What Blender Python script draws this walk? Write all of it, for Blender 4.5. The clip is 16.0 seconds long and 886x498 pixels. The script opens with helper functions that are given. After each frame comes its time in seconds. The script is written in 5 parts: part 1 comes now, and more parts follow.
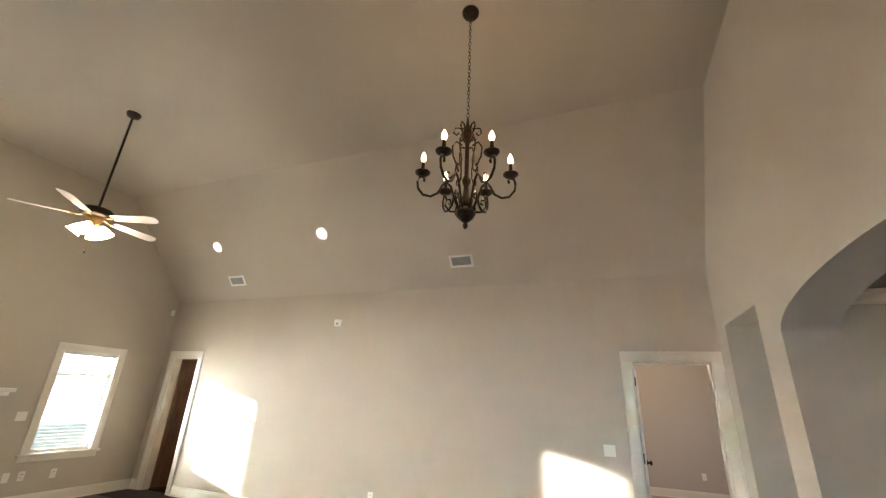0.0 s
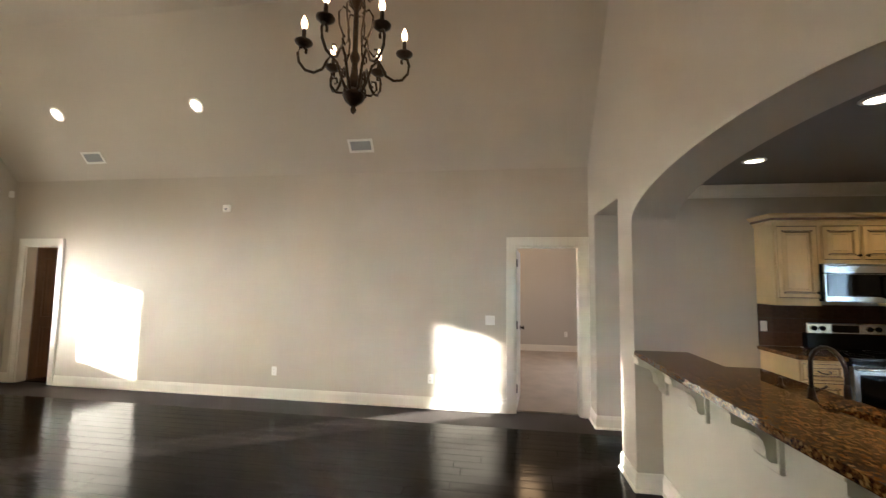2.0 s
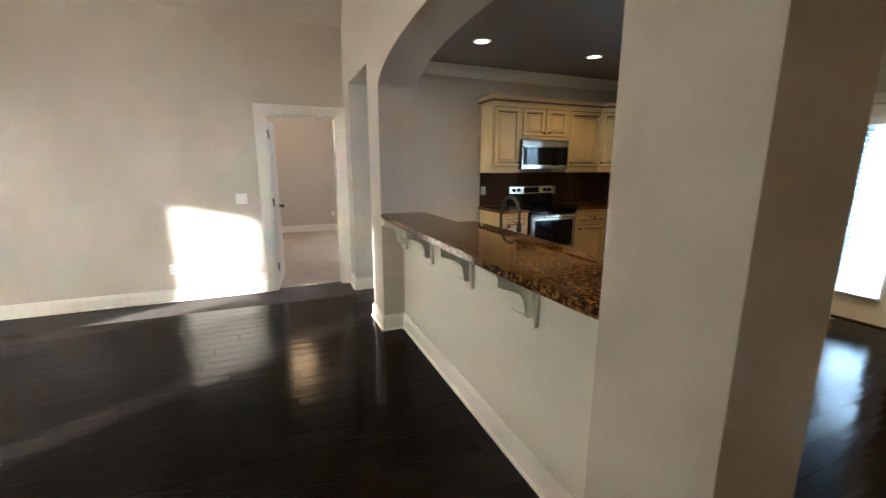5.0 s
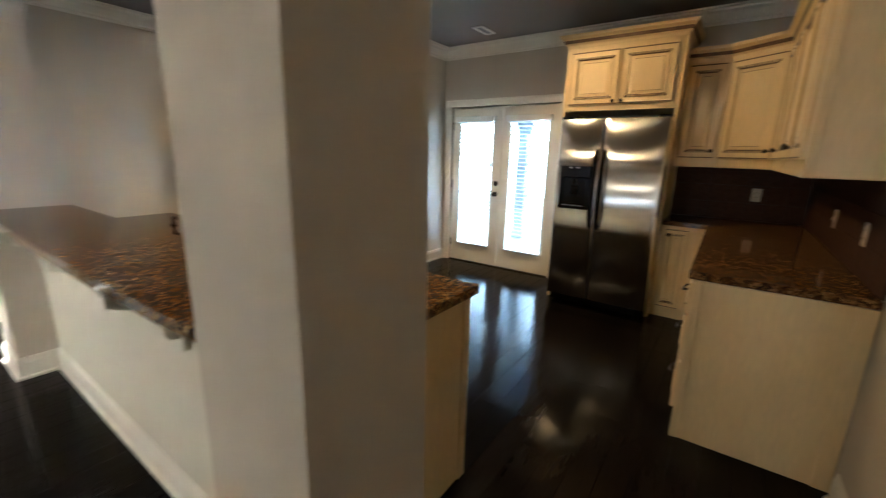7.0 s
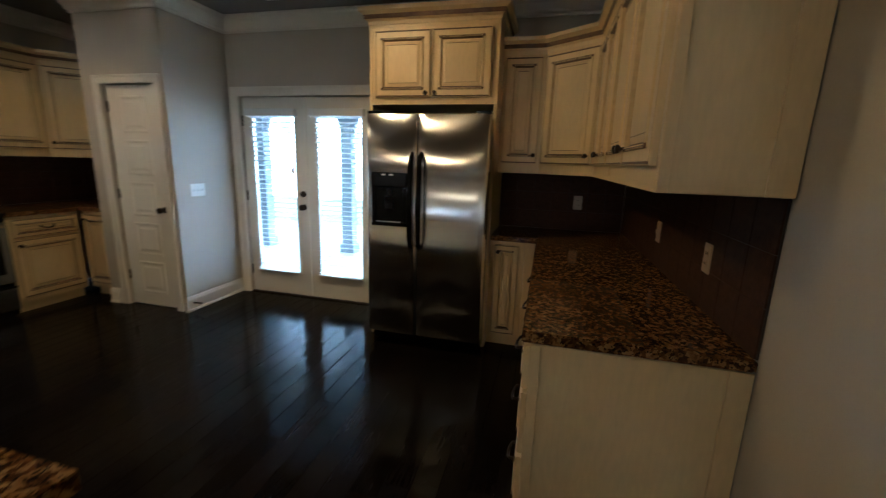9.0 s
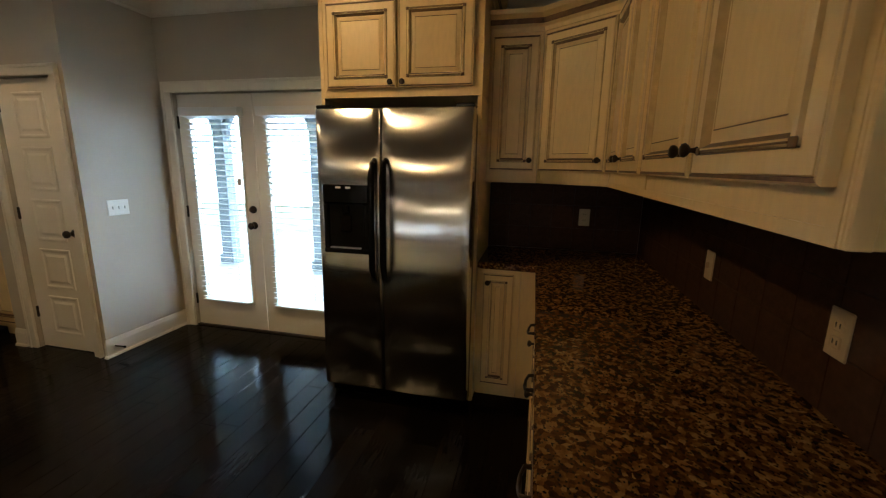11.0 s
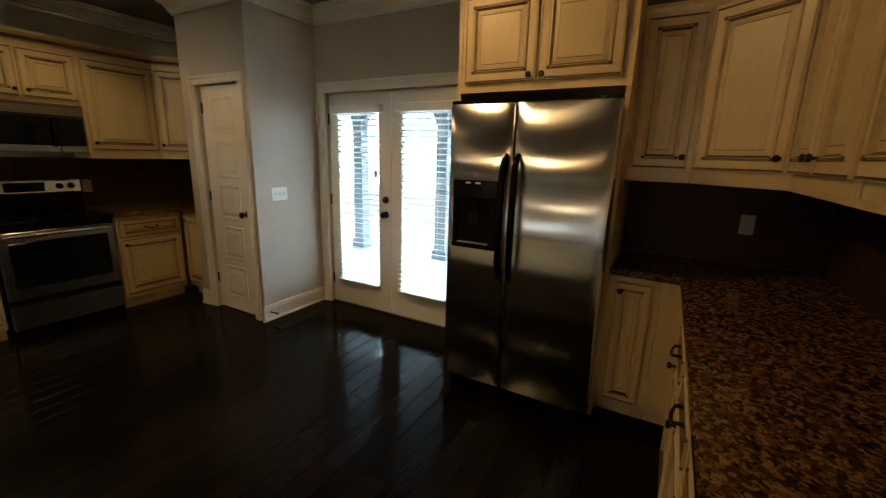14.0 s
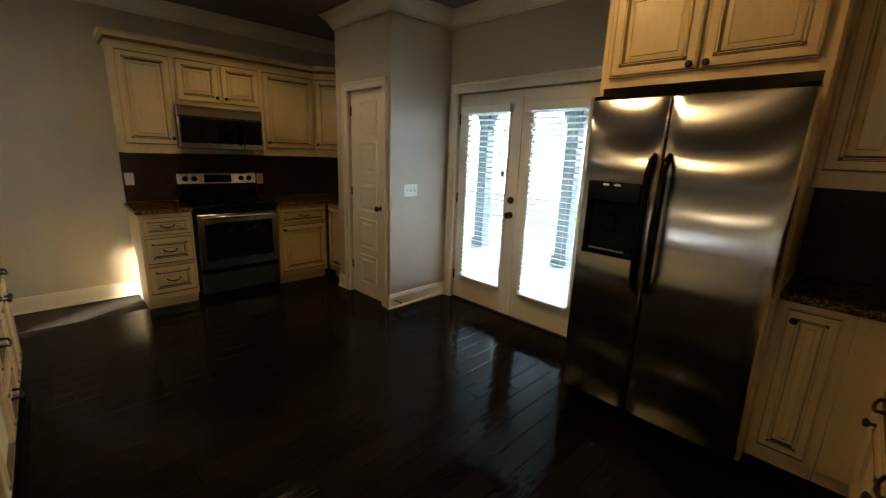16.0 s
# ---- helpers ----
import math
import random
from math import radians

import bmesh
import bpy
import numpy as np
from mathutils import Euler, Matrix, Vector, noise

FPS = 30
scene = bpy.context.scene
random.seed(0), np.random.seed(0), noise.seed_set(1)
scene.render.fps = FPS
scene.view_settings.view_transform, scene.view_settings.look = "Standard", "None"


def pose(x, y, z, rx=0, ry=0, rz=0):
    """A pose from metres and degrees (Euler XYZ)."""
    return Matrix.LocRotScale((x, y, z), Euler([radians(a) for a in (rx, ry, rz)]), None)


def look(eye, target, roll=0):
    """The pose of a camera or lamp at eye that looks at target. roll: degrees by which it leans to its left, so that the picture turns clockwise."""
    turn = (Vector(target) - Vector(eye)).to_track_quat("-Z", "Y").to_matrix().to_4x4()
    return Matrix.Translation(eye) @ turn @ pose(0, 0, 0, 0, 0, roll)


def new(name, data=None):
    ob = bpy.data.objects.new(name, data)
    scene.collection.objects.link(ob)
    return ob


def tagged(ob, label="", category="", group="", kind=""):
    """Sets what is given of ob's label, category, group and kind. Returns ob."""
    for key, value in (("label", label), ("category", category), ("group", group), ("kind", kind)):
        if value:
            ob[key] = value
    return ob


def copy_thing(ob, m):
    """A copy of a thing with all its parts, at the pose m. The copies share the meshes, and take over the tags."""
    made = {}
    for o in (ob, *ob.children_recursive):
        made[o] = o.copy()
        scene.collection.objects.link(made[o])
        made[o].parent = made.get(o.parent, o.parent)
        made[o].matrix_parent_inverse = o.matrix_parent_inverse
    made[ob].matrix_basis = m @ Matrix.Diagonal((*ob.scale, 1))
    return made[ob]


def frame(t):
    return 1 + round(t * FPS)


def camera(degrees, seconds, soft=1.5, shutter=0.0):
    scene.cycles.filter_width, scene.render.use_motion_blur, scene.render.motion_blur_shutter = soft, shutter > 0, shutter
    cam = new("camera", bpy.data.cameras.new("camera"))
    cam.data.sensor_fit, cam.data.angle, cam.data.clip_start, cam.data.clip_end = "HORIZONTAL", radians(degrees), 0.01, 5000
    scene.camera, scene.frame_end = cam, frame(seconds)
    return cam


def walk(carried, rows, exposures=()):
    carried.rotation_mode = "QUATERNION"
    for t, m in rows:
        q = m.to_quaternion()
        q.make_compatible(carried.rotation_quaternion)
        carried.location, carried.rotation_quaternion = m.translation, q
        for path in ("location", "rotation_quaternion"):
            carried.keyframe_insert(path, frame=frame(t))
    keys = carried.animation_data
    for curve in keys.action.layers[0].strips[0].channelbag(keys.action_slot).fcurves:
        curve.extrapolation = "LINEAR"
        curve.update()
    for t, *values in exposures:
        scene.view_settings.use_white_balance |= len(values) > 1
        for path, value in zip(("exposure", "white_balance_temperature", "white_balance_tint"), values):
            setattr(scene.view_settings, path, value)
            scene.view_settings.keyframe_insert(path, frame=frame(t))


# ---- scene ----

cam = camera(95.4, 16.0, soft=1.2, shutter=0.4)
PATH = [
    (0, (-1.161, -3.456, 1.555), (-1.858, -1.716, 2.251), 2.6),
    (0.5, (-1.177, -3.477, 1.571), (-1.809, -1.683, 2.187), 2.0),
    (1, (-1.124, -3.448, 1.569), (-1.675, -1.587, 2.052), 1.5),
    (1.5, (-1.075, -3.429, 1.616), (-1.516, -1.5, 1.905), 0.7),
    (2, (-1.024, -3.428, 1.6), (-1.321, -1.456, 1.754), 0.8),
    (2.5, (-1.021, -3.429, 1.582), (-1.151, -1.434, 1.605), 0.8),
    (3, (-0.995, -3.422, 1.56), (-0.952, -1.425, 1.465), 0.7),
    (3.2, (-0.937, -3.385, 1.549), (-0.846, -1.391, 1.421), 0.5),
    (5.5, (-0.777, -3.427, 1.463), (0.199, -1.738, 1.023), 1.4),
    (6, (-0.652, -3.441, 1.46), (0.53, -1.884, 1.038), 2.6),
    (6.5, (-0.52, -3.455, 1.451), (0.808, -2.026, 1.006), 1.9),
    (7, (-0.352, -3.459, 1.449), (1.242, -2.343, 0.987), 1.4),
    (7.5, (-0.118, -3.42, 1.458), (1.679, -2.665, 1.012), 1.6),
    (7.8, (0.012, -3.423, 1.473), (1.855, -2.8, 1.011), 0.6),
    (8, (0.128, -3.434, 1.444), (1.993, -2.866, 0.998), 0.9),
    (8.5, (0.413, -3.436, 1.443), (2.262, -2.819, 0.997), 3.4),
    (9, (0.639, -3.399, 1.451), (2.535, -2.924, 1.03), 1.8),
    (9.2, (0.686, -3.314, 1.457), (2.607, -2.966, 1.021), 1.5),
    (11.3, (1.349, -3.331, 1.48), (3.252, -2.873, 1.071), 1.0),
    (11.5, (1.343, -3.32, 1.482), (3.239, -2.841, 1.059), 1.1),
    (12, (1.342, -3.308, 1.481), (3.219, -2.762, 1.058), 1.7),
    (12.5, (1.344, -3.296, 1.483), (3.192, -2.663, 1.054), 1.1),
    (13, (1.342, -3.277, 1.485), (3.154, -2.555, 1.045), 1.2),
    (13.5, (1.341, -3.258, 1.49), (3.103, -2.427, 1.036), 1.2),
    (14, (1.332, -3.24, 1.495), (3.038, -2.298, 1.044), 1.6),
    (14.5, (1.34, -3.224, 1.482), (2.964, -2.146, 1.031), 1.7),
    (15, (1.336, -3.217, 1.479), (2.878, -2.022, 1.039), 1.8),
    (15.5, (1.332, -3.201, 1.473), (2.785, -1.903, 1.022), 2.2),
    (16, (1.312, -3.173, 1.48), (2.679, -1.788, 1.017), 2.1),
]
walk(cam, [(t, look(eye, target, roll)) for t, eye, target, roll in PATH], [(0, 4.2, 5600, 8), (1, 4.15, 5600, 8), (3, 4.05, 5500, 7.5), (5.3, 4.37, 5350, 7), (6, 4.5, 5350, 7), (7, 4.4, 5300, 6.5), (7.6, 3.85, 5000, 5.5), (9, 3.52, 5000, 5), (11.3, 3.45, 6000, 5.5), (16, 3.2, 6400, 5.5)])

# ---- plan, in metres ----
NORTH, EAST, SOUTH, WEST = 1.675, 4.245, -4.035, -8.45   # inner faces: north wall, kitchen east and south walls, great room west wall
BACK = -5.6                                            # great room south wall
THICK = 0.33                                           # wall between great room and kitchen, from x = 0
EAVE, RIDGE, CREASE = 3.02, 4.58, 0.40                 # vault: wall top, flat top, y of the upper crease
KCEIL = 2.74                                           # kitchen ceiling
SUN = Vector((1.0, 0.60, -0.24)).normalized()         # the way the sunlight travels

# ---- world, sun, large lights ----
world = bpy.data.worlds.new("sky")
scene.world = world
world.use_nodes = True
wn = world.node_tree
sky = wn.nodes.new("ShaderNodeTexSky")
sky.sky_type, sky.sun_disc = "NISHITA", False
sky.sun_elevation, sky.sun_rotation = radians(12), math.atan2(-SUN.x, -SUN.y)
wn.links.new(sky.outputs[0], wn.nodes["Background"].inputs[0])
wn.nodes["Background"].inputs[1].default_value = 0.05


def lamp(name, kind, energy, color, m, **more):
    data = bpy.data.lights.new(name, kind)
    data.energy, data.color = energy, color
    if kind == "AREA":
        data.shape, data.size, data.size_y = "RECTANGLE", more["size"][0], more["size"][1]
        data.spread = radians(more.get("spread", 180))
    elif kind == "SUN":
        data.angle = radians(0.9)
    else:
        data.shadow_soft_size = more.get("soft", 0.03)
        if kind == "SPOT":
            data.spot_size, data.spot_blend = radians(more.get("cone", 110)), more.get("blend", 0.8)
    ob = new(name, data)
    ob.matrix_world = m
    return ob


lamp("sunlight", "SUN", 5.0, (1.0, 0.88, 0.72), look((-20, -12, 8), Vector((-20, -12, 8)) + SUN))
for wy, wz, ww, wh, watts in ((0.55, 1.2, 0.68, 1.3, 0.28), (-2.57, 1.4, 0.45, 2.2, 0.6), (-4.685, 1.4, 0.15, 2.3, 0.02)):
    lamp("window_light", "AREA", watts, (1, 0.97, 0.92), look((WEST - 0.02, wy, wz), (0, wy, wz - 0.4)), size=(ww, wh))
# Added fill lamp to brighten the bedroom; no window stands there.
lamp("bedroom_fill_light", "AREA", 1.7, (1, 0.95, 0.92), look((1.35, 3.9, 1.5), (-2, 3.9, 1.2)), size=(1.4, 1.4))

# ---- materials ----


def shader(name, color, rough=0.5, metal=0.0, dark=0.85, light=1.08, big=1.5, fine=40.0, bump=0.05, stretch=(1, 1, 1), coat=0.0, spec=0.5):
    """A painted or plain surface: colour with broad and fine variation, and a fine relief."""
    m = bpy.data.materials.new(name)
    m.use_nodes = True
    nt, b = m.node_tree, m.node_tree.nodes["Principled BSDF"]
    b.inputs["Metallic"].default_value, b.inputs["Coat Weight"].default_value = metal, coat
    b.inputs["Specular IOR Level"].default_value = spec
    tc, mp = nt.nodes.new("ShaderNodeTexCoord"), nt.nodes.new("ShaderNodeMapping")
    mp.inputs["Scale"].default_value = stretch
    nt.links.new(tc.outputs["Object"], mp.inputs["Vector"])
    n1, n2 = nt.nodes.new("ShaderNodeTexNoise"), nt.nodes.new("ShaderNodeTexNoise")
    n1.inputs["Scale"].default_value, n2.inputs["Scale"].default_value = big, fine
    n1.inputs["Detail"].default_value, n2.inputs["Detail"].default_value = 4, 5
    for n in (n1, n2):
        nt.links.new(mp.outputs[0], n.inputs["Vector"])
    mix = nt.nodes.new("ShaderNodeMath")
    mix.operation = "MULTIPLY_ADD"
    mix.inputs[1].default_value = 0.4
    half = nt.nodes.new("ShaderNodeMath")
    half.operation, half.inputs[1].default_value = "MULTIPLY", 0.6
    nt.links.new(n1.outputs[0], half.inputs[0])
    nt.links.new(n2.outputs[0], mix.inputs[0])
    nt.links.new(half.outputs[0], mix.inputs[2])
    ramp = nt.nodes.new("ShaderNodeValToRGB")
    ramp.color_ramp.elements[0].position, ramp.color_ramp.elements[1].position = 0.3, 0.7
    ramp.color_ramp.elements[0].color = (*[c * dark for c in color], 1)
    ramp.color_ramp.elements[1].color = (*[min(1, c * light) for c in color], 1)
    nt.links.new(mix.outputs[0], ramp.inputs[0])
    nt.links.new(ramp.outputs[0], b.inputs["Base Color"])
    rr = nt.nodes.new("ShaderNodeMapRange")
    rr.inputs["To Min"].default_value, rr.inputs["To Max"].default_value = rough * 0.85, min(1, rough * 1.15)
    nt.links.new(n1.outputs[0], rr.inputs["Value"])
    nt.links.new(rr.outputs[0], b.inputs["Roughness"])
    if bump:
        bp = nt.nodes.new("ShaderNodeBump")
        bp.inputs["Strength"].default_value, bp.inputs["Distance"].default_value = bump, 0.004
        nt.links.new(n2.outputs[0], bp.inputs["Height"])
        nt.links.new(bp.outputs[0], b.inputs["Normal"])
    return m


def glow(name, color, strength):
    m = bpy.data.materials.new(name)
    m.use_nodes = True
    b = m.node_tree.nodes["Principled BSDF"]
    b.inputs["Base Color"].default_value = (*color, 1)
    b.inputs["Emission Color"].default_value, b.inputs["Emission Strength"].default_value = (*color, 1), strength
    return m


def glass_of(name, rough=0.0, color=(1, 1, 1)):
    m = bpy.data.materials.new(name)
    m.use_nodes = True
    b = m.node_tree.nodes["Principled BSDF"]
    b.inputs["Transmission Weight"].default_value, b.inputs["Roughness"].default_value, b.inputs["IOR"].default_value = 1, rough, 1.45
    b.inputs["Base Color"].default_value = (*color, 1)
    return m


def granite_of(name):
    """Polished granite: brown, gold and cream flakes with black specks."""
    m = bpy.data.materials.new(name)
    m.use_nodes = True
    nt, b = m.node_tree, m.node_tree.nodes["Principled BSDF"]
    tc = nt.nodes.new("ShaderNodeTexCoord")
    warp = nt.nodes.new("ShaderNodeTexNoise")
    warp.inputs["Scale"].default_value = 18
    add = nt.nodes.new("ShaderNodeVectorMath")
    add.operation, add.inputs[1].default_value = "MULTIPLY_ADD", (0.012, 0.012, 0.012)
    nt.links.new(tc.outputs["Object"], warp.inputs["Vector"])
    nt.links.new(warp.outputs["Color"], add.inputs[0])
    nt.links.new(tc.outputs["Object"], add.inputs[2])
    v1, v2, n1 = nt.nodes.new("ShaderNodeTexVoronoi"), nt.nodes.new("ShaderNodeTexVoronoi"), nt.nodes.new("ShaderNodeTexNoise")
    v1.inputs["Scale"].default_value, v2.inputs["Scale"].default_value, n1.inputs["Scale"].default_value = 82, 220, 36
    n1.inputs["Detail"].default_value = 5
    for n in (v1, v2, n1):
        nt.links.new(add.outputs[0], n.inputs["Vector"])
    sep = nt.nodes.new("ShaderNodeSeparateColor")
    nt.links.new(v1.outputs["Color"], sep.inputs[0])
    mixv = nt.nodes.new("ShaderNodeMath")
    mixv.operation, mixv.inputs[1].default_value = "MULTIPLY_ADD", 0.55
    nt.links.new(sep.outputs[0], mixv.inputs[0])
    sc = nt.nodes.new("ShaderNodeMath")
    sc.operation, sc.inputs[1].default_value = "MULTIPLY", 0.6
    nt.links.new(n1.outputs[0], sc.inputs[0])
    nt.links.new(sc.outputs[0], mixv.inputs[2])
    ramp = nt.nodes.new("ShaderNodeValToRGB")
    cr = ramp.color_ramp
    cr.elements[0].position, cr.elements[0].color = 0.22, (0.022, 0.010, 0.006, 1)
    cr.elements[1].position, cr.elements[1].color = 0.92, (0.32, 0.20, 0.07, 1)
    for pos, col in ((0.40, (0.052, 0.021, 0.008, 1)), (0.53, (0.095, 0.040, 0.012, 1)), (0.64, (0.155, 0.072, 0.021, 1)), (0.74, (0.235, 0.125, 0.037, 1))):
        e = cr.elements.new(pos)
        e.color = col
    nt.links.new(mixv.outputs[0], ramp.inputs[0])
    sep2 = nt.nodes.new("ShaderNodeSeparateColor")
    nt.links.new(v2.outputs["Color"], sep2.inputs[0])
    gt = nt.nodes.new("ShaderNodeMath")
    gt.operation, gt.inputs[1].default_value = "GREATER_THAN", 0.87
    nt.links.new(sep2.outputs[1], gt.inputs[0])
    mx = nt.nodes.new("ShaderNodeMix")
    mx.data_type = "RGBA"
    nt.links.new(gt.outputs[0], mx.inputs[0])
    nt.links.new(ramp.outputs[0], mx.inputs[6])
    mx.inputs[7].default_value = (0.012, 0.009, 0.008, 1)
    nt.links.new(mx.outputs[2], b.inputs["Base Color"])
    b.inputs["Roughness"].default_value = 0.06
    b.inputs["Specular IOR Level"].default_value = 0.22
    return m


def plank_of(name):
    """Hand-scraped dark hardwood: grain along x, each plank of its own tone, a satin finish with scraped relief."""
    m = bpy.data.materials.new(name)
    m.use_nodes = True
    nt, b = m.node_tree, m.node_tree.nodes["Principled BSDF"]
    info, geo, tc = nt.nodes.new("ShaderNodeObjectInfo"), nt.nodes.new("ShaderNodeNewGeometry"), nt.nodes.new("ShaderNodeTexCoord")
    rnd = nt.nodes.new("ShaderNodeMath")
    rnd.operation = "ADD"
    nt.links.new(info.outputs["Random"], rnd.inputs[0])
    nt.links.new(geo.outputs["Random Per Island"], rnd.inputs[1])
    fr = nt.nodes.new("ShaderNodeMath")
    fr.operation = "FRACT"
    nt.links.new(rnd.outputs[0], fr.inputs[0])
    off = nt.nodes.new("ShaderNodeVectorMath")
    off.operation, off.inputs[1].default_value = "MULTIPLY_ADD", (30, 17, 5)
    nt.links.new(fr.outputs[0], off.inputs[0])
    nt.links.new(tc.outputs["Object"], off.inputs[2])
    mp = nt.nodes.new("ShaderNodeMapping")
    mp.inputs["Scale"].default_value = (1.6, 14, 14)
    nt.links.new(off.outputs[0], mp.inputs["Vector"])
    grain, scrape = nt.nodes.new("ShaderNodeTexNoise"), nt.nodes.new("ShaderNodeTexNoise")
    grain.inputs["Scale"].default_value, grain.inputs["Detail"].default_value = 5, 6
    scrape.inputs["Scale"].default_value, scrape.inputs["Detail"].default_value = 1.1, 2
    nt.links.new(mp.outputs[0], grain.inputs["Vector"])
    nt.links.new(mp.outputs[0], scrape.inputs["Vector"])
    val = nt.nodes.new("ShaderNodeMath")
    val.operation, val.inputs[1].default_value = "MULTIPLY_ADD", 0.45
    nt.links.new(fr.outputs[0], val.inputs[0])
    half = nt.nodes.new("ShaderNodeMath")
    half.operation, half.inputs[1].default_value = "MULTIPLY", 0.6
    nt.links.new(grain.outputs[0], half.inputs[0])
    nt.links.new(half.outputs[0], val.inputs[2])
    ramp = nt.nodes.new("ShaderNodeValToRGB")
    ramp.color_ramp.elements[0].position, ramp.color_ramp.elements[0].color = 0.2, (0.0025, 0.0018, 0.0014, 1)
    ramp.color_ramp.elements[1].position, ramp.color_ramp.elements[1].color = 0.85, (0.011, 0.0082, 0.0066, 1)
    nt.links.new(val.outputs[0], ramp.inputs[0])
    nt.links.new(ramp.outputs[0], b.inputs["Base Color"])
    rr = nt.nodes.new("ShaderNodeMapRange")
    b.inputs["Specular IOR Level"].default_value = 0.09
    rr.inputs["To Min"].default_value, rr.inputs["To Max"].default_value = 0.09, 0.2
    nt.links.new(grain.outputs[0], rr.inputs["Value"])
    nt.links.new(rr.outputs[0], b.inputs["Roughness"])
    bp = nt.nodes.new("ShaderNodeBump")
    bp.inputs["Strength"].default_value, bp.inputs["Distance"].default_value = 0.4, 0.004
    nt.links.new(scrape.outputs[0], bp.inputs["Height"])
    nt.links.new(bp.outputs[0], b.inputs["Normal"])
    return m


PAINT = shader("greige_wall_paint", (0.50, 0.447, 0.362), 0.62, dark=0.95, light=1.04, big=0.8, fine=160, bump=0.06)
LILAC = shader("grey_bedroom_paint", (0.49, 0.455, 0.395), 0.7, dark=0.96, light=1.03, big=0.8, fine=160, bump=0.05)
CEIL = shader("ceiling_paint", (0.55, 0.495, 0.41), 0.75, dark=0.96, light=1.03, big=0.7, fine=120, bump=0.1)
KNEE = shader("beige_knee_wall_paint", (0.64, 0.60, 0.49), 0.5, dark=0.95, light=1.03, big=1.5, fine=120, bump=0.04)
TRIM = shader("cream_trim_paint", (0.76, 0.72, 0.63), 0.35, dark=0.95, light=1.03, big=3, fine=90, bump=0.02)
CREAM = shader("cream_cabinet_paint", (0.74, 0.56, 0.285), 0.38, dark=0.86, light=1.05, big=4, fine=60, bump=0.04, stretch=(1, 1, 0.25))
GLAZE = shader("brown_glaze", (0.10, 0.055, 0.025), 0.45, dark=0.5, light=2.2, big=9, fine=50, bump=0.03)
GLAZESOFT = shader("thin_brown_glaze", (0.52, 0.37, 0.18), 0.42, dark=0.7, light=1.25, big=7, fine=40, bump=0.03)
BRONZE = shader("dark_bronze", (0.035, 0.026, 0.02), 0.38, metal=0.8, dark=0.7, light=1.5, big=20, fine=120, bump=0.05)
IRON = shader("antique_bronze_iron", (0.035, 0.023, 0.014), 0.45, metal=0.7, dark=0.5, light=1.9, big=25, fine=120, bump=0.12)
STEEL = shader("brushed_stainless", (0.74, 0.73, 0.71), 0.18, metal=1.0, dark=0.96, light=1.03, big=1.5, fine=8, bump=0.0, stretch=(1, 1, 2))
grainway = STEEL.node_tree.nodes.new("ShaderNodeTangent")   # brushed across, so reflections smear sideways
grainway.direction_type, grainway.axis = "RADIAL", "Z"
STEEL.node_tree.links.new(grainway.outputs[0], STEEL.node_tree.nodes["Principled BSDF"].inputs["Tangent"])
STEEL.node_tree.nodes["Principled BSDF"].inputs["Anisotropic"].default_value = 0.95
# Stainless with the dark room's reflection put into its base colour.
DSTEEL = shader("stainless_dark_reflection", (0.30, 0.30, 0.30), 0.2, metal=1.0, dark=0.92, light=1.06, big=3, fine=30, bump=0.0, stretch=(1, 1, 40))
BLACK = shader("black_gloss_plastic", (0.005, 0.005, 0.005), 0.15, spec=0.1, dark=0.8, light=1.3, big=6, fine=80, bump=0.0)
DGLASS = shader("black_oven_glass", (0.004, 0.004, 0.0045), 0.07, spec=0.16, dark=0.9, light=1.1, big=4, fine=50, bump=0.0)
SLATE = shader("brown_slate_tile", (0.05, 0.024, 0.0135), 0.6, spec=0.1, dark=0.55, light=1.6, big=7, fine=45, bump=0.12)
GROUT = shader("dark_grout", (0.04, 0.03, 0.024), 0.9, fine=90)
PLATE = shader("white_plastic_plate", (0.82, 0.80, 0.75), 0.3, dark=0.97, light=1.02, bump=0.0)
ALMOND = shader("almond_plastic_plate", (0.50, 0.40, 0.27), 0.35, dark=0.95, light=1.03, bump=0.0)
SLOT = shader("dark_slot", (0.03, 0.03, 0.03), 0.6, bump=0.0)
CARPET = shader("beige_carpet", (0.47, 0.41, 0.345), 0.95, dark=0.8, light=1.1, big=3, fine=220, bump=0.5)
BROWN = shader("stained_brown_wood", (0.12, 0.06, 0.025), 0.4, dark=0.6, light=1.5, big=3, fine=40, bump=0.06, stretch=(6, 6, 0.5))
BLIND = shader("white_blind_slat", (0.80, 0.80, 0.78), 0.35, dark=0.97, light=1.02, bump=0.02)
# White slats set darker to weaken the sunlight they throw on the wall.
SLAT = shader("glossy_dimmed_slat", (0.42, 0.42, 0.40), 0.2, spec=0.6, dark=0.97, light=1.02, bump=0.0)
BLADE = shader("pale_fan_blade", (0.55, 0.50, 0.46), 0.3, dark=0.85, light=1.05, big=3, fine=40, bump=0.02, stretch=(1, 8, 1))
BRASS = shader("antique_brass", (0.42, 0.26, 0.10), 0.32, metal=0.9, dark=0.7, light=1.2, big=12, fine=80)
CONCRETE = shader("porch_concrete", (0.52, 0.51, 0.48), 0.85, dark=0.8, light=1.1, big=1.2, fine=70, bump=0.1)
PORCH = shader("weathered_grey_timber", (0.20, 0.23, 0.27), 0.7, dark=0.75, light=1.2, big=4, fine=50, bump=0.1, stretch=(8, 8, 0.6))
LAWN = shader("winter_lawn", (0.16, 0.15, 0.07), 0.95, dark=0.6, light=1.3, big=0.4, fine=30, bump=0.4)
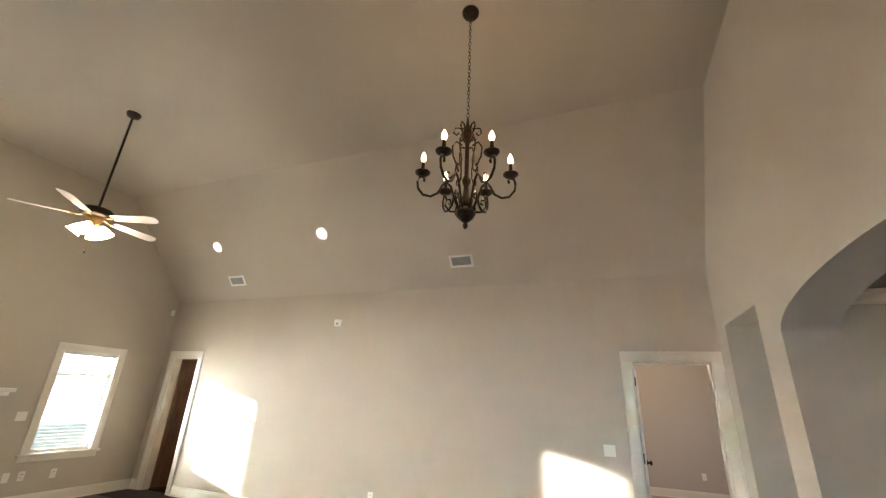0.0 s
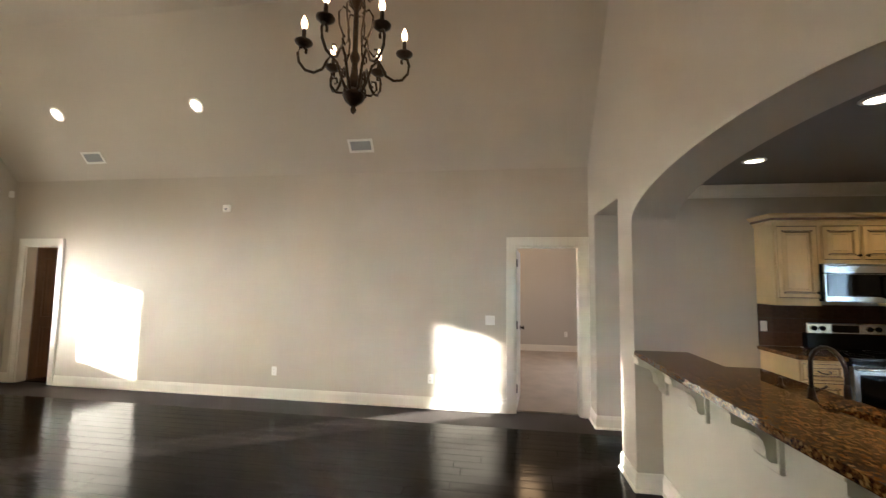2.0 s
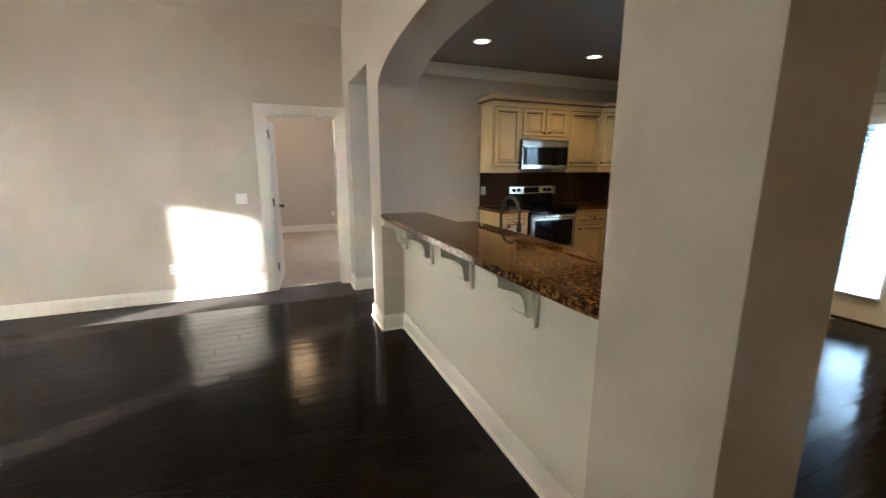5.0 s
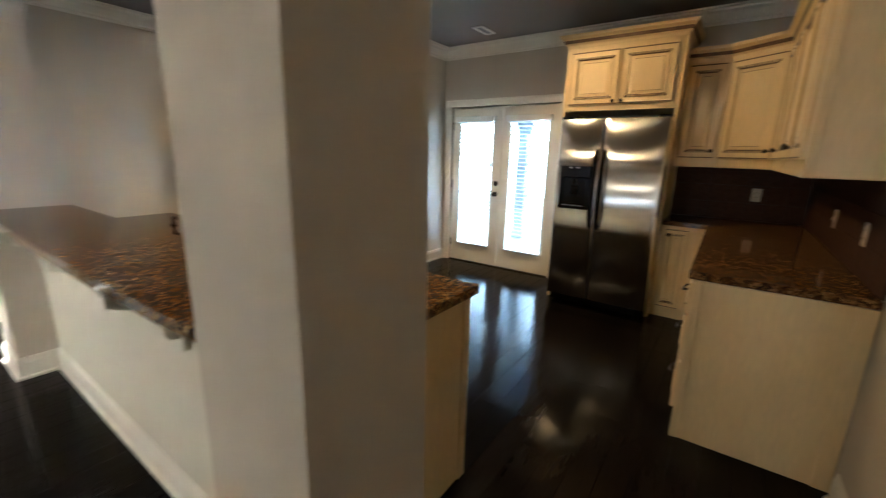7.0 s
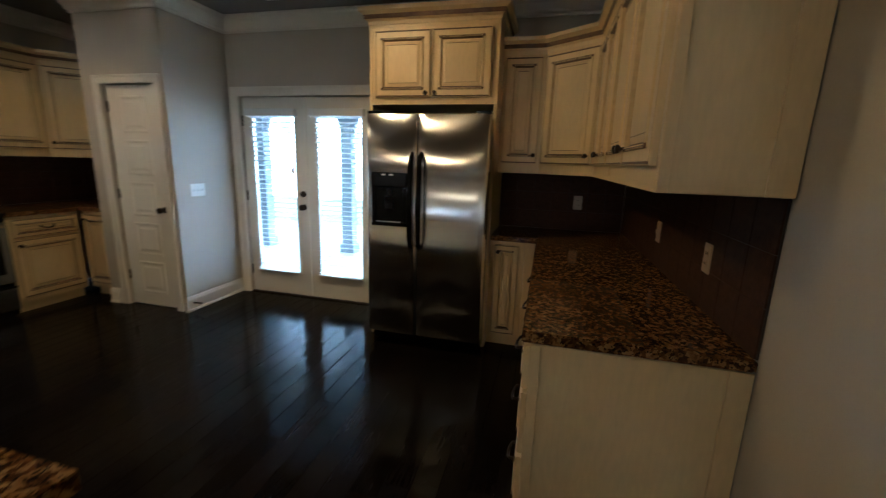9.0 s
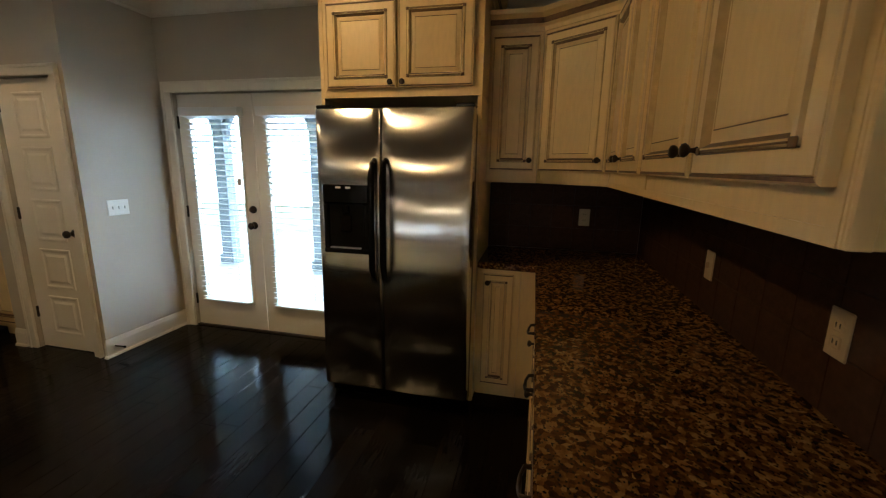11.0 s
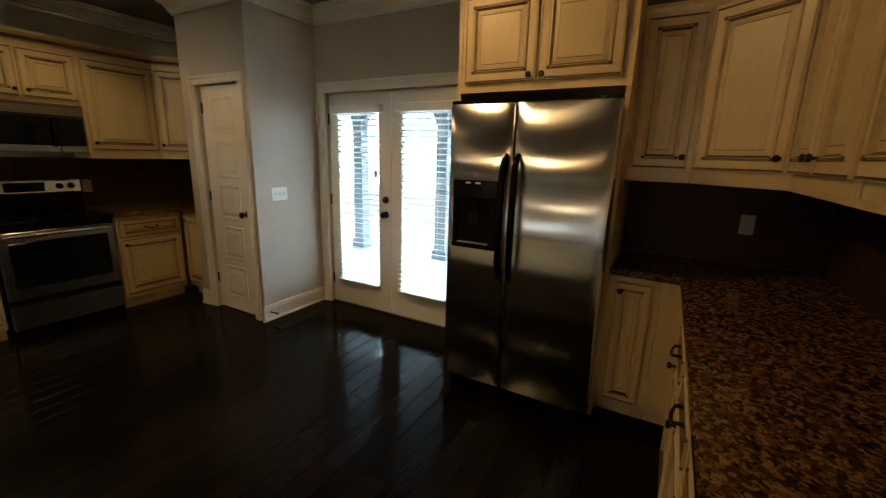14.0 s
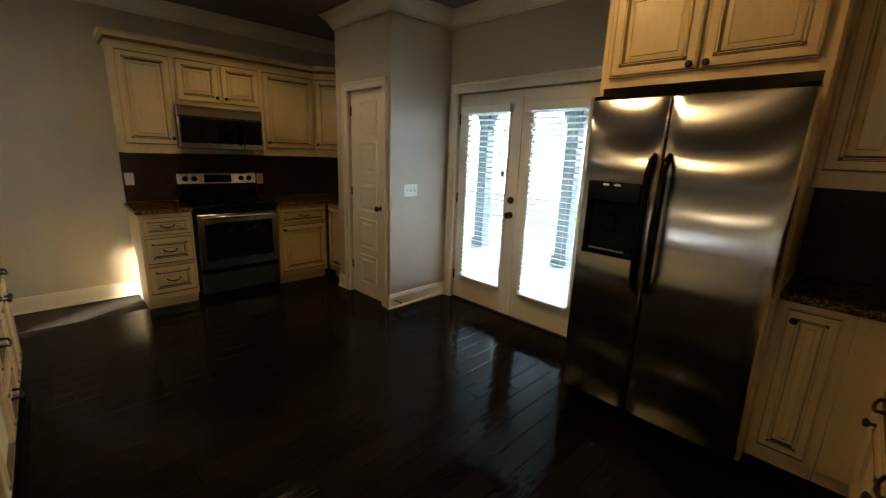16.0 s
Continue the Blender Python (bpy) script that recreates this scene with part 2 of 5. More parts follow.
CHROME = shader("chrome", (0.62, 0.62, 0.62), 0.12, metal=1.0, dark=0.95, light=1.03, bump=0.0)
GREY = shader("grey_filter", (0.33, 0.33, 0.34), 0.7, dark=0.8, light=1.2, fine=60)
GRANITE = granite_of("brown_granite")
PLANK = plank_of("dark_scraped_hardwood")
GLASS = glass_of("clear_glass")
BULB = glow("candle_bulb", (1.0, 0.56, 0.22), 1.6)
CANLIT = glow("can_bulb", (1.0, 0.80, 0.55), 1.2)
FROST = glow("frosted_lamp_shade", (1.0, 0.76, 0.44), 1.1)

# ---- mesh helpers ----


def part(name, bm, material, parent=None, label="", smooth=False):
    me = bpy.data.meshes.new(name)
    bmesh.ops.recalc_face_normals(bm, faces=bm.faces)
    bm.to_mesh(me)
    bm.free()
    for m in material if isinstance(material, (list, tuple)) else (material,):
        me.materials.append(m)
    if smooth:
        for p in me.polygons:
            p.use_smooth = True
    ob = new(name, me)
    if parent is not None:
        ob.parent = parent
    if label:
        ob["label"] = label
    return ob


def block(bm, lo, hi, bevel=0.0, mat=0):
    """Adds a box from lo to hi, its edges eased by bevel."""
    lo, hi = Vector(lo), Vector(hi)
    made = bmesh.ops.create_cube(bm, size=1, matrix=Matrix.Translation((lo + hi) / 2) @ Matrix.Diagonal((*(hi - lo), 1)))
    faces = {f for v in made["verts"] for f in v.link_faces}
    for f in faces:
        f.material_index = mat
    if bevel:
        edges = list({e for v in made["verts"] for e in v.link_edges})
        bmesh.ops.bevel(bm, geom=edges, offset=bevel, segments=1, affect="EDGES")
    return bm


def boxes(*rows, bevel=0.0):
    bm = bmesh.new()
    for lo, hi in rows:
        block(bm, lo, hi, bevel)
    return bm


def box(lo, hi, bevel=0.0):
    return block(bmesh.new(), lo, hi, bevel)


def lathe(profile, seg=20, m=Matrix(), caps=True):
    """A turned shape round z from (radius, height) pairs."""
    bm = bmesh.new()
    lathe_into(bm, profile, seg, m, caps)
    return bm


def lathe_into(bm, profile, seg=20, m=Matrix(), caps=True):
    rows = []
    for r, z in profile:
        rows.append([bm.verts.new(m @ Vector((max(r, 1e-4) * math.cos(2 * math.pi * k / seg), max(r, 1e-4) * math.sin(2 * math.pi * k / seg), z))) for k in range(seg)])
    for a, b in zip(rows, rows[1:]):
        for k in range(seg):
            bm.faces.new((a[k], a[(k + 1) % seg], b[(k + 1) % seg], b[k]))
    if caps:
        bm.faces.new(rows[0]), bm.faces.new(rows[-1])
    return bm


def tube_into(bm, points, radius, seg=8):
    """A round bar along points; radius may be a list."""
    pts = [Vector(p) for p in points]
    rows = []
    for i, p in enumerate(pts):
        way = (pts[min(i + 1, len(pts) - 1)] - pts[max(i - 1, 0)]).normalized()
        side = way.cross(Vector((0.137, 0.41, 0.9))).normalized() if abs(way.z) < 0.95 else way.cross(Vector((1, 0.1, 0))).normalized()
        up = side.cross(way)
        r = radius[i] if isinstance(radius, (list, tuple)) else radius
        rows.append([bm.verts.new(p + r * (math.cos(2 * math.pi * k / seg) * side + math.sin(2 * math.pi * k / seg) * up)) for k in range(seg)])
    for a, b in zip(rows, rows[1:]):
        for k in range(seg):
            bm.faces.new((a[k], a[(k + 1) % seg], b[(k + 1) % seg], b[k]))
    bm.faces.new(rows[0]), bm.faces.new(rows[-1])
    return bm


def tube(points, radius, seg=8):
    return tube_into(bmesh.new(), points, radius, seg)


def sweep(points, profile, z0=0.0, bm=None):
    """A moulding along plan points: profile of (out to the right of the way, up)."""
    bm = bm or bmesh.new()
    pts = [Vector((*p, 0)) for p in points]
    rows = []
    for i, p in enumerate(pts):
        ways = [(b - a).normalized() for a, b in ((pts[i - 1], p), (p, pts[(i + 1) % len(pts)])) if (a - b).length > 1e-6]
        if i == 0:
            ways = ways[-1:]
        elif i == len(pts) - 1:
            ways = ways[:1]
        ns = [Vector((w.y, -w.x, 0)) for w in ways]
        n = sum(ns, Vector()).normalized()
        n = n / max(0.3, n.dot(ns[0]))
        rows.append([bm.verts.new(p + n * o + Vector((0, 0, z0 + u))) for o, u in profile])
    k = len(profile)
    for a, b in zip(rows, rows[1:]):
        for j in range(k):
            bm.faces.new((a[j], a[(j + 1) % k], b[(j + 1) % k], b[j]))
    bm.faces.new(rows[0]), bm.faces.new(list(reversed(rows[-1])))
    return bm


def rings(bm, x0, z0, w, h, steps):
    """A panelled front facing -y: nested rectangles of (inset, y, material), closed by the last."""
    last = None
    for inset, y, mi in steps:
        row = [bm.verts.new(v) for v in ((x0 + inset, y, z0 + inset), (x0 + w - inset, y, z0 + inset), (x0 + w - inset, y, z0 + h - inset), (x0 + inset, y, z0 + h - inset))]
        if last:
            for k in range(4):
                bm.faces.new((last[k], last[(k + 1) % 4], row[(k + 1) % 4], row[k])).material_index = 2 if mi and k % 2 else mi
        last = row
    bm.faces.new(last).material_index = 0
    return bm


def empty(name, m, label, category, group=""):
    ob = new(name)
    ob.matrix_world = m
    return tagged(ob, label, category, group)


def setting(ob, label, category=""):
    return tagged(ob, label, category, kind="structure")


BASEBOARD = [(0, 0), (0.016, 0), (0.016, 0.105), (0.012, 0.118), (0.009, 0.132), (0.004, 0.14), (0, 0.14)]
SHOE = [(0.016, 0), (0.03, 0), (0.027, 0.012), (0.016, 0.02)]
CROWN = [(0, 0), (0, -0.135), (0.014, -0.135), (0.016, -0.118), (0.03, -0.108), (0.036, -0.09), (0.062, -0.052), (0.086, -0.036), (0.09, -0.02), (0.108, -0.014), (0.108, 0)]
CABCROWN = [(0, 0), (0.006, 0), (0.01, 0.024), (0.026, 0.036), (0.034, 0.062), (0.062, 0.084), (0.066, 0.108), (0, 0.108)]

# ---- structure ----
floor = setting(part("floor", box((WEST - 0.2, BACK - 0.2, -0.2), (EAST, NORTH + 0.13, -0.016)), GROUT), "dark hand-scraped hardwood plank floor with a satin finish", "floor")

# north wall with two doorways; the west one to a hall, the east one to a bedroom
BD0, BD1, HD0, HD1, DOORZ = -0.885, -0.105, -8.19, -7.60, 2.04
wall = part("wall_north", boxes(((WEST - 0.2, NORTH, 0), (HD0, NORTH + 0.13, 3.4)), ((HD0, NORTH, DOORZ), (HD1, NORTH + 0.13, 3.4)), ((HD1, NORTH, 0), (BD0, NORTH + 0.13, 3.4)),
    ((BD0, NORTH, DOORZ), (BD1, NORTH + 0.13, 3.4)), ((BD1, NORTH, 0), (EAST + 0.2, NORTH + 0.13, 3.4))), PAINT)
setting(wall, "greige painted wall with two cased doorways", "wall")

# west wall with three windows
WINS = ((0.18, 0.91, 0.63, 1.99), (-2.86, -2.28, 0.25, 2.68), (-4.82, -4.46, 0.25, 2.98))


def pierced_x(x0, x1, y0, y1, z1, holes):
    """A wall along y between x0 and x1 with holes of y0, y1, z0, z1."""
    rows, at = [], y0
    for a, b, lo, hi in sorted(holes):
        rows += [((x0, at, 0), (x1, a, z1)), ((x0, a, 0), (x1, b, lo)), ((x0, a, hi), (x1, b, z1))] if lo > 0 else [((x0, at, 0), (x1, a, z1)), ((x0, a, hi), (x1, b, z1))]
        at = b
    return boxes(*rows, ((x0, at, 0), (x1, y1, z1)))


setting(part("wall_west", pierced_x(WEST - 0.2, WEST, BACK - 0.2, NORTH, 5.0, WINS), PAINT), "greige painted gable wall with a cased window", "wall")
setting(part("wall_back", box((WEST, BACK - 0.2, 0), (EAST + 0.2, BACK, 3.4)), PAINT), "greige painted wall behind the camera", "wall")

# wall between great room and kitchen: bar arch, flat-topped passage and a flat-topped way in
ARCH0, ARCH1, SPRING, RISE = -2.568, 0.0, 2.085, 0.262
PASS0, PASS1, LINTEL = 0.386, 1.34, 2.365
SEG, mid, half_span = 48, (ARCH0 + ARCH1) / 2, (ARCH1 - ARCH0) / 2
arch = [(mid + half_span * math.cos(math.pi * k / SEG), SPRING + RISE * math.sin(math.pi * k / SEG)) for k in range(SEG + 1)]
outline = [(BACK, 0), (BACK, 5.0), (NORTH, 5.0), (NORTH, 0), (PASS1, 0), (PASS1, LINTEL), (PASS0, LINTEL), (PASS0, 0), (ARCH1, 0), *arch, (ARCH0, 0), (-2.94, 0), (-2.94, LINTEL), (SOUTH, LINTEL), (SOUTH, 0)]
bm = bmesh.new()
sides = [[bm.verts.new((x, y, z)) for y, z in outline] for x in (0, THICK)]
bm.faces.new(sides[0]), bm.faces.new(sides[1])
for k in range(len(outline)):
    j = (k + 1) % len(outline)
    bm.faces.new((sides[0][k], sides[0][j], sides[1][j], sides[1][k]))
setting(part("wall_arch", bm, PAINT), "greige wall with a wide elliptical arch over the bar", "wall")

# kitchen walls
FD0, FD1 = -1.80, -0.345
setting(part("wall_east", pierced_x(EAST, EAST + 0.15, SOUTH - 0.15, NORTH + 0.13, 3.4, [(FD0, FD1, 0, 2.03)]), PAINT), "greige kitchen wall with double french doors", "wall")
setting(part("wall_kitchen_south", box((THICK, SOUTH - 0.15, 0), (EAST, SOUTH, 2.9)), PAINT), "greige kitchen wall behind the counter", "wall")
PX, PY0, PY1, PD0, PD1 = 3.53, -0.222, 0.69, -0.115, 0.465
bm = bmesh.new()
front_face = [(PY0, 0), (PD0, 0), (PD0, 2.03), (PD1, 2.03), (PD1, 0), (PY1, 0), (PY1, KCEIL), (PY0, KCEIL)]
sides = [[bm.verts.new((x, y, z)) for y, z in front_face] for x in (PX, PX + 0.11)]
bm.faces.new(sides[0]), bm.faces.new(sides[1])
for k in range(8):
    bm.faces.new((sides[0][k], sides[0][(k + 1) % 8], sides[1][(k + 1) % 8], sides[1][k]))
setting(part("wall_pantry_front", bm, PAINT), "greige pantry wall with a closed door", "wall")
setting(part("wall_pantry_side", box((PX + 0.11, PY0, 0), (EAST, PY0 + 0.11, KCEIL)), PAINT), "greige pantry side wall with a switch", "wall")
setting(part("wall_pantry_end", box((PX + 0.11, PY1 - 0.11, 0), (EAST, PY1, KCEIL)), PAINT), "greige pantry end wall beside the counter", "wall")

# ceilings
bm = bmesh.new()
prof = [(NORTH + 0.13, EAVE - 0.165), (NORTH, EAVE), (CREASE, RIDGE), (BACK + (NORTH - CREASE), RIDGE), (BACK, EAVE), (BACK - 0.2, EAVE - 0.26)]
low = [[bm.verts.new((x, y, z)) for y, z in prof] for x in (WEST - 0.2, 0.0)]
top = [[bm.verts.new((x, y, z + 0.2)) for y, z in prof] for x in (WEST - 0.2, 0.0)]
for rows in (low, top):
    for k in range(len(prof) - 1):
        bm.faces.new((rows[0][k], rows[0][k + 1], rows[1][k + 1], rows[1][k]))
setting(part("ceiling_vault", bm, CEIL), "greige vaulted ceiling with sloped sides and flat top", "ceiling")
# Ceiling colour lowered to hold the shade above the downlights.
KCEILM = shader("shaded_kitchen_ceiling_paint", (0.22, 0.2, 0.18), 0.8, dark=0.96, light=1.03, big=0.7, fine=120, bump=0.1)
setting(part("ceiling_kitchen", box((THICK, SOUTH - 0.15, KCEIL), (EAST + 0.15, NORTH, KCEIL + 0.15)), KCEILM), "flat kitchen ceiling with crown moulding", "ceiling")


def skirting(points, label="white painted baseboard with shoe moulding"):
    bm = sweep(points, BASEBOARD)
    sweep(points, SHOE, 0, bm)
    return setting(part("baseboard", bm, TRIM), label, "baseboard")


C = 0.105
skirting([(WEST, NORTH), (HD0 - C, NORTH)])
skirting([(HD1 + C, NORTH), (BD0 - C, NORTH)])
skirting([(WEST, BACK), (WEST, NORTH)])
skirting([(0, NORTH), (0, PASS1), (THICK, PASS1), (THICK, NORTH), (1.83, NORTH)])
skirting([(THICK, ARCH1), (THICK, PASS0), (0, PASS0), (0, ARCH1), (0.195, ARCH1)])
skirting([(0.195, ARCH0), (0, ARCH0), (0, -2.94), (THICK, -2.94), (THICK, -2.7)])
skirting([(PX, PD0 - C), (PX, PY0), (EAST, PY0), (EAST, FD1 + C)][:3])
skirting([(PX, PY1), (PX, PD1 + C)])
skirting([(1.86, SOUTH), (THICK, SOUTH), (0, SOUTH), (0, BACK), (WEST, BACK)][:3])
crown = sweep([(THICK, SOUTH), (THICK, NORTH), (EAST, NORTH), (EAST, PY1), (PX, PY1), (PX, PY0), (EAST, PY0), (EAST, SOUTH), (THICK, SOUTH)], CROWN, KCEIL)
setting(part("trim_crown", crown, TRIM), "white painted crown moulding round the kitchen ceiling", "trim")


def casing(name, m, w, h, wide=0.1, label="white painted door casing", sill=False):
    """A moulded casing round an opening of w by h, facing -y, its foot at the origin's middle."""
    bm = bmesh.new()
    a, t = w / 2, 0.022
    for lo, hi in (((-a - wide, -t, 0), (-a, 0, h)), ((a, -t, 0), (a + wide, 0, h)), ((-a - wide, -t, h), (a + wide, 0, h + wide))):
        block(bm, lo, hi, 0.004)
    for lo, hi in (((-a - wide, -t - 0.008, 0), (-a - wide + 0.022, -t, h + wide)), ((a + wide - 0.022, -t - 0.008, 0), (a + wide, -t, h + wide)), ((-a - wide + 0.022, -t - 0.008, h + wide - 0.022), (a + wide - 0.022, -t, h + wide))):
        block(bm, lo, hi, 0.003)
    if sill:
        block(bm, (-a - wide - 0.03, -0.05, -0.03), (a + wide + 0.03, 0, 0), 0.005)
        block(bm, (-a - wide, -t, -0.10), (a + wide, 0, -0.03), 0.004)
    ob = part(name, bm, TRIM)
    ob.matrix_world = m
    return setting(ob, label, "door casing")


casing("trim_casing", pose((BD0 + BD1) / 2, NORTH, 0), BD1 - BD0, DOORZ, 0.105)
casing("trim_casing", pose((HD0 + HD1) / 2, NORTH, 0), HD1 - HD0, DOORZ, 0.1)
casing("trim_casing", pose(PX, (PD0 + PD1) / 2, 0, 0, 0, -90), PD1 - PD0, 2.03, 0.07)
casing("trim_casing", pose(EAST, (FD0 + FD1) / 2, 0, 0, 0, -90), FD1 - FD0, 2.03, 0.085)
# door linings
for x0, x1 in ((BD0, BD1), (HD0, HD1)):
    setting(part("trim_jamb", boxes(((x0 - 0.001, NORTH - 0.002, 0), (x0 + 0.02, NORTH + 0.132, DOORZ)), ((x1 - 0.02, NORTH - 0.002, 0), (x1 + 0.001, NORTH + 0.132, DOORZ)), ((x0 + 0.02, NORTH - 0.002, DOORZ - 0.02), (x1 - 0.02, NORTH + 0.132, DOORZ + 0.001))), TRIM), "white painted door lining", "door jamb")

# bedroom and hall beyond the doorways
setting(part("floor_bedroom", box((-3.2, NORTH + 0.13, -0.2), (1.6, 6.6, 0.0)), CARPET), "beige carpet in the bedroom", "carpet")
for lo, hi in (((-3.3, 6.3, 0), (1.6, 6.45, 2.7)), ((-3.35, NORTH + 0.13, 0), (-3.2, 6.3, 2.7)), ((1.45, NORTH + 0.13, 0), (1.6, 6.3, 2.7))):
    setting(part("wall_bedroom", box(lo, hi), LILAC), "greige bedroom wall seen through the doorway", "wall")
setting(part("ceiling_bedroom", box((-3.35, NORTH + 0.13, 2.7), (1.6, 6.45, 2.8)), CEIL), "flat bedroom ceiling", "ceiling")
skirting([(-3.2, 6.3), (1.45, 6.3)])
lamp("bedroom_lamp", "POINT", 2.2, (1.0, 0.60, 0.28), pose(-0.6, 4.6, 2.45), soft=0.3)
setting(part("floor_hall", box((-9.3, NORTH + 0.13, -0.2), (-6.8, 4.2, 0.0)), PLANK), "wood floor of the hall", "floor")
# Hall walls share the hall door's dark brown material.
setting(part("wall_hall", boxes(((-9.3, 3.6, 0), (-6.8, 3.75, 2.7)), ((-9.4, NORTH + 0.13, 0), (-9.25, 3.6, 2.7)), ((-6.95, NORTH + 0.13, 0), (-6.8, 3.6, 2.7))), BROWN), "dark brown hall walls", "wall")
setting(part("ceiling_hall", box((-9.4, NORTH + 0.13, 2.7), (-6.8, 3.75, 2.8)), CEIL), "hall ceiling", "ceiling")

# outdoors
setting(part("ground", box((-120, -120, -0.5), (120, 120, -0.22)), LAWN), "winter lawn round the house", "ground")
setting(part("pavement_porch", box((EAST + 0.15, -6, -0.2), (9.0, 4, -0.03)), CONCRETE), "pale concrete porch slab", "porch")

# ---- cabinets ----
DOOR = [(0.0, 0.0, 0), (0.0, -0.017, 0), (0.004, -0.021, 0), (0.010, -0.021, 1), (0.012, -0.0185, 1), (0.014, -0.021, 0), (0.050, -0.021, 0), (0.053, -0.018, 1), (0.056, -0.026, 0), (0.064, -0.028, 0), (0.068, -0.020, 1), (0.074, -0.011, 1),
        (0.078, -0.011, 0), (0.098, -0.018, 0), (0.101, -0.0165, 1), (0.104, -0.018, 0)]


def front(name, x, z, w, h, parent, knob=None, pull=False):
    """A glazed raised-panel door or drawer front, with its knob or pull under it."""
    k = min(1.0, min(w, h) / 0.24)
    d = part(name, rings(bmesh.new(), x, z, w, h, [(i * k, y, m) for i, y, m in DOOR]), [CREAM, GLAZE, GLAZESOFT], parent)
    bm = bmesh.new()
    for sx in (x + 0.058 * k, x + w - 0.058 * k):          # glaze pooled in the moulding's corners
        for sz in (z + 0.058 * k, z + h - 0.058 * k):
            block(bm, (sx - 0.009 * k, -0.0295, sz - 0.008 * k), (sx + 0.009 * k, -0.024, sz + 0.008 * k), 0.002)
    for sz in (z + 0.059 * k, z + h - 0.059 * k):
        block(bm, (x + 0.07 * k, -0.0285, sz - 0.0022), (x + w - 0.07 * k, -0.025, sz + 0.0014), 0.0008)
    tagged(part("corner_glaze", bm, GLAZE, d, "brown antiquing glaze in the corners"), kind="stuff")
    if knob:
        kx, kz = knob
        m = pose(kx, -0.02, kz, 90)
        part("knob", lathe([(0.010, 0), (0.006, 0.006), (0.0055, 0.014), (0.013, 0.02), (0.0165, 0.026), (0.015, 0.032), (0.008, 0.036)], 14, m), BRONZE, d, "round dark bronze knob", True)
    if pull:
        c, zc = x + w / 2, z + h / 2
        bm = tube([(c - 0.05, -0.02, zc + 0.006), (c - 0.048, -0.045, zc + 0.004), (c - 0.03, -0.054, zc - 0.006), (c, -0.056, zc - 0.01), (c + 0.03, -0.054, zc - 0.006), (c + 0.048, -0.045, zc + 0.004), (c + 0.05, -0.02, zc + 0.006)], [0.008, 0.006, 0.005, 0.007, 0.005, 0.006, 0.008], 8)
        part("pull", bm, BRONZE, d, "dark bronze drawer pull", True)
    return d


def face_frame(w, z0, z1, d, parent):
    """A carcass and its face frame, facing -y, as two parts."""
    part("body", box((0, 0.004, z0), (w, d, z1)), CREAM, parent)
    bm, r = bmesh.new(), []
    for y, i in ((0.004, 0), (0, 0), (0, 0.024), (0.004, 0.024)):
        r.append([bm.verts.new(v) for v in ((i, y, z0 + i), (w - i, y, z0 + i), (w - i, y, z1 - i), (i, y, z1 - i))])
    for a, b in zip(r, r[1:]):
        for k in range(4):
            bm.faces.new((a[k], a[(k + 1) % 4], b[(k + 1) % 4], b[k]))
    part("face_frame", bm, CREAM, parent)


def slab(name, outline, z0, z1, label, hole=None, ease=0.006):
    """A stone slab on a plan outline, with one rectangular hole at most, its edges eased."""
    bm = bmesh.new()
    lo, hi = ([bm.verts.new((x, y, z)) for x, y in outline] for z in (z0, z1))
    n = len(outline)
    for k in range(n):
        bm.faces.new((lo[k], lo[(k + 1) % n], hi[(k + 1) % n], hi[k]))
    if hole:
        hl, hh = ([bm.verts.new((x, y, z)) for x, y in hole] for z in (z0, z1))
        for k in range(4):
            j = (k + 1) % 4
            bm.faces.new((hl[k], hl[j], hh[j], hh[k]))
            bm.faces.new((hi[k], hi[j], hh[j], hh[k]))
            bm.faces.new((lo[k], lo[j], hl[j], hl[k]))
    else:
        bm.faces.new(lo), bm.faces.new(hi)
    if ease and not hole:
        bmesh.ops.bevel(bm, geom=[e for e in bm.edges if abs(e.verts[0].co.z - e.verts[1].co.z) < 1e-6], offset=ease, segments=2, affect="EDGES")
    return tagged(part(name, bm, GRANITE), label, "countertop")


def upper(m, w, h, d, doors, label, hinge="pair"):
    """A wall cabinet; its lower left front corner at the origin."""
    cab = empty("wall_cabinet", m, label, "cabinet", "glazed wall cabinets")
    face_frame(w, 0, h, d, cab)
    gap, z0, hh = 0.018, 0.075 if h > 0.6 else 0.035, h - (0.095 if h > 0.6 else 0.055)
    dw = (w - gap * (doors + 1)) / doors
    for k in range(doors):
        x = gap + k * (dw + gap)
        side = (x + dw - 0.03) if (doors == 2 and k == 0) or hinge == "left" else x + 0.03
        front("door", x, z0, dw, hh, cab, knob=(side, z0 + (0.062 if h > 0.6 else 0.05)))
    return cab


def base(m, w, d, rows, label, toe=0.1, gap=0.018):
    """A base cabinet 0.875 high; rows from the top of (kind, height, doors)."""
    cab = empty("base_cabinet", m, label, "cabinet", "glazed base cabinets")
    face_frame(w, toe, 0.875, d, cab)
    part("toe_kick", box((0.0, 0.065, 0), (w, d, toe)), CREAM, cab)
    z = 0.875 - 0.03
    for kind, h, n in rows:
        dw = (w - gap * (n + 1)) / n
        for k in range(n):
            x = gap + k * (dw + gap)
            if kind == "drawer":
                front("drawer", x, z - h, dw, h, cab, pull=True)
            else:
                side = x + dw - 0.03 if (n == 2 and k == 0) else x + 0.03
                front("door", x, z - h, dw, h, cab, knob=(side, z - 0.05))
        z -= h + 0.018
    return cab


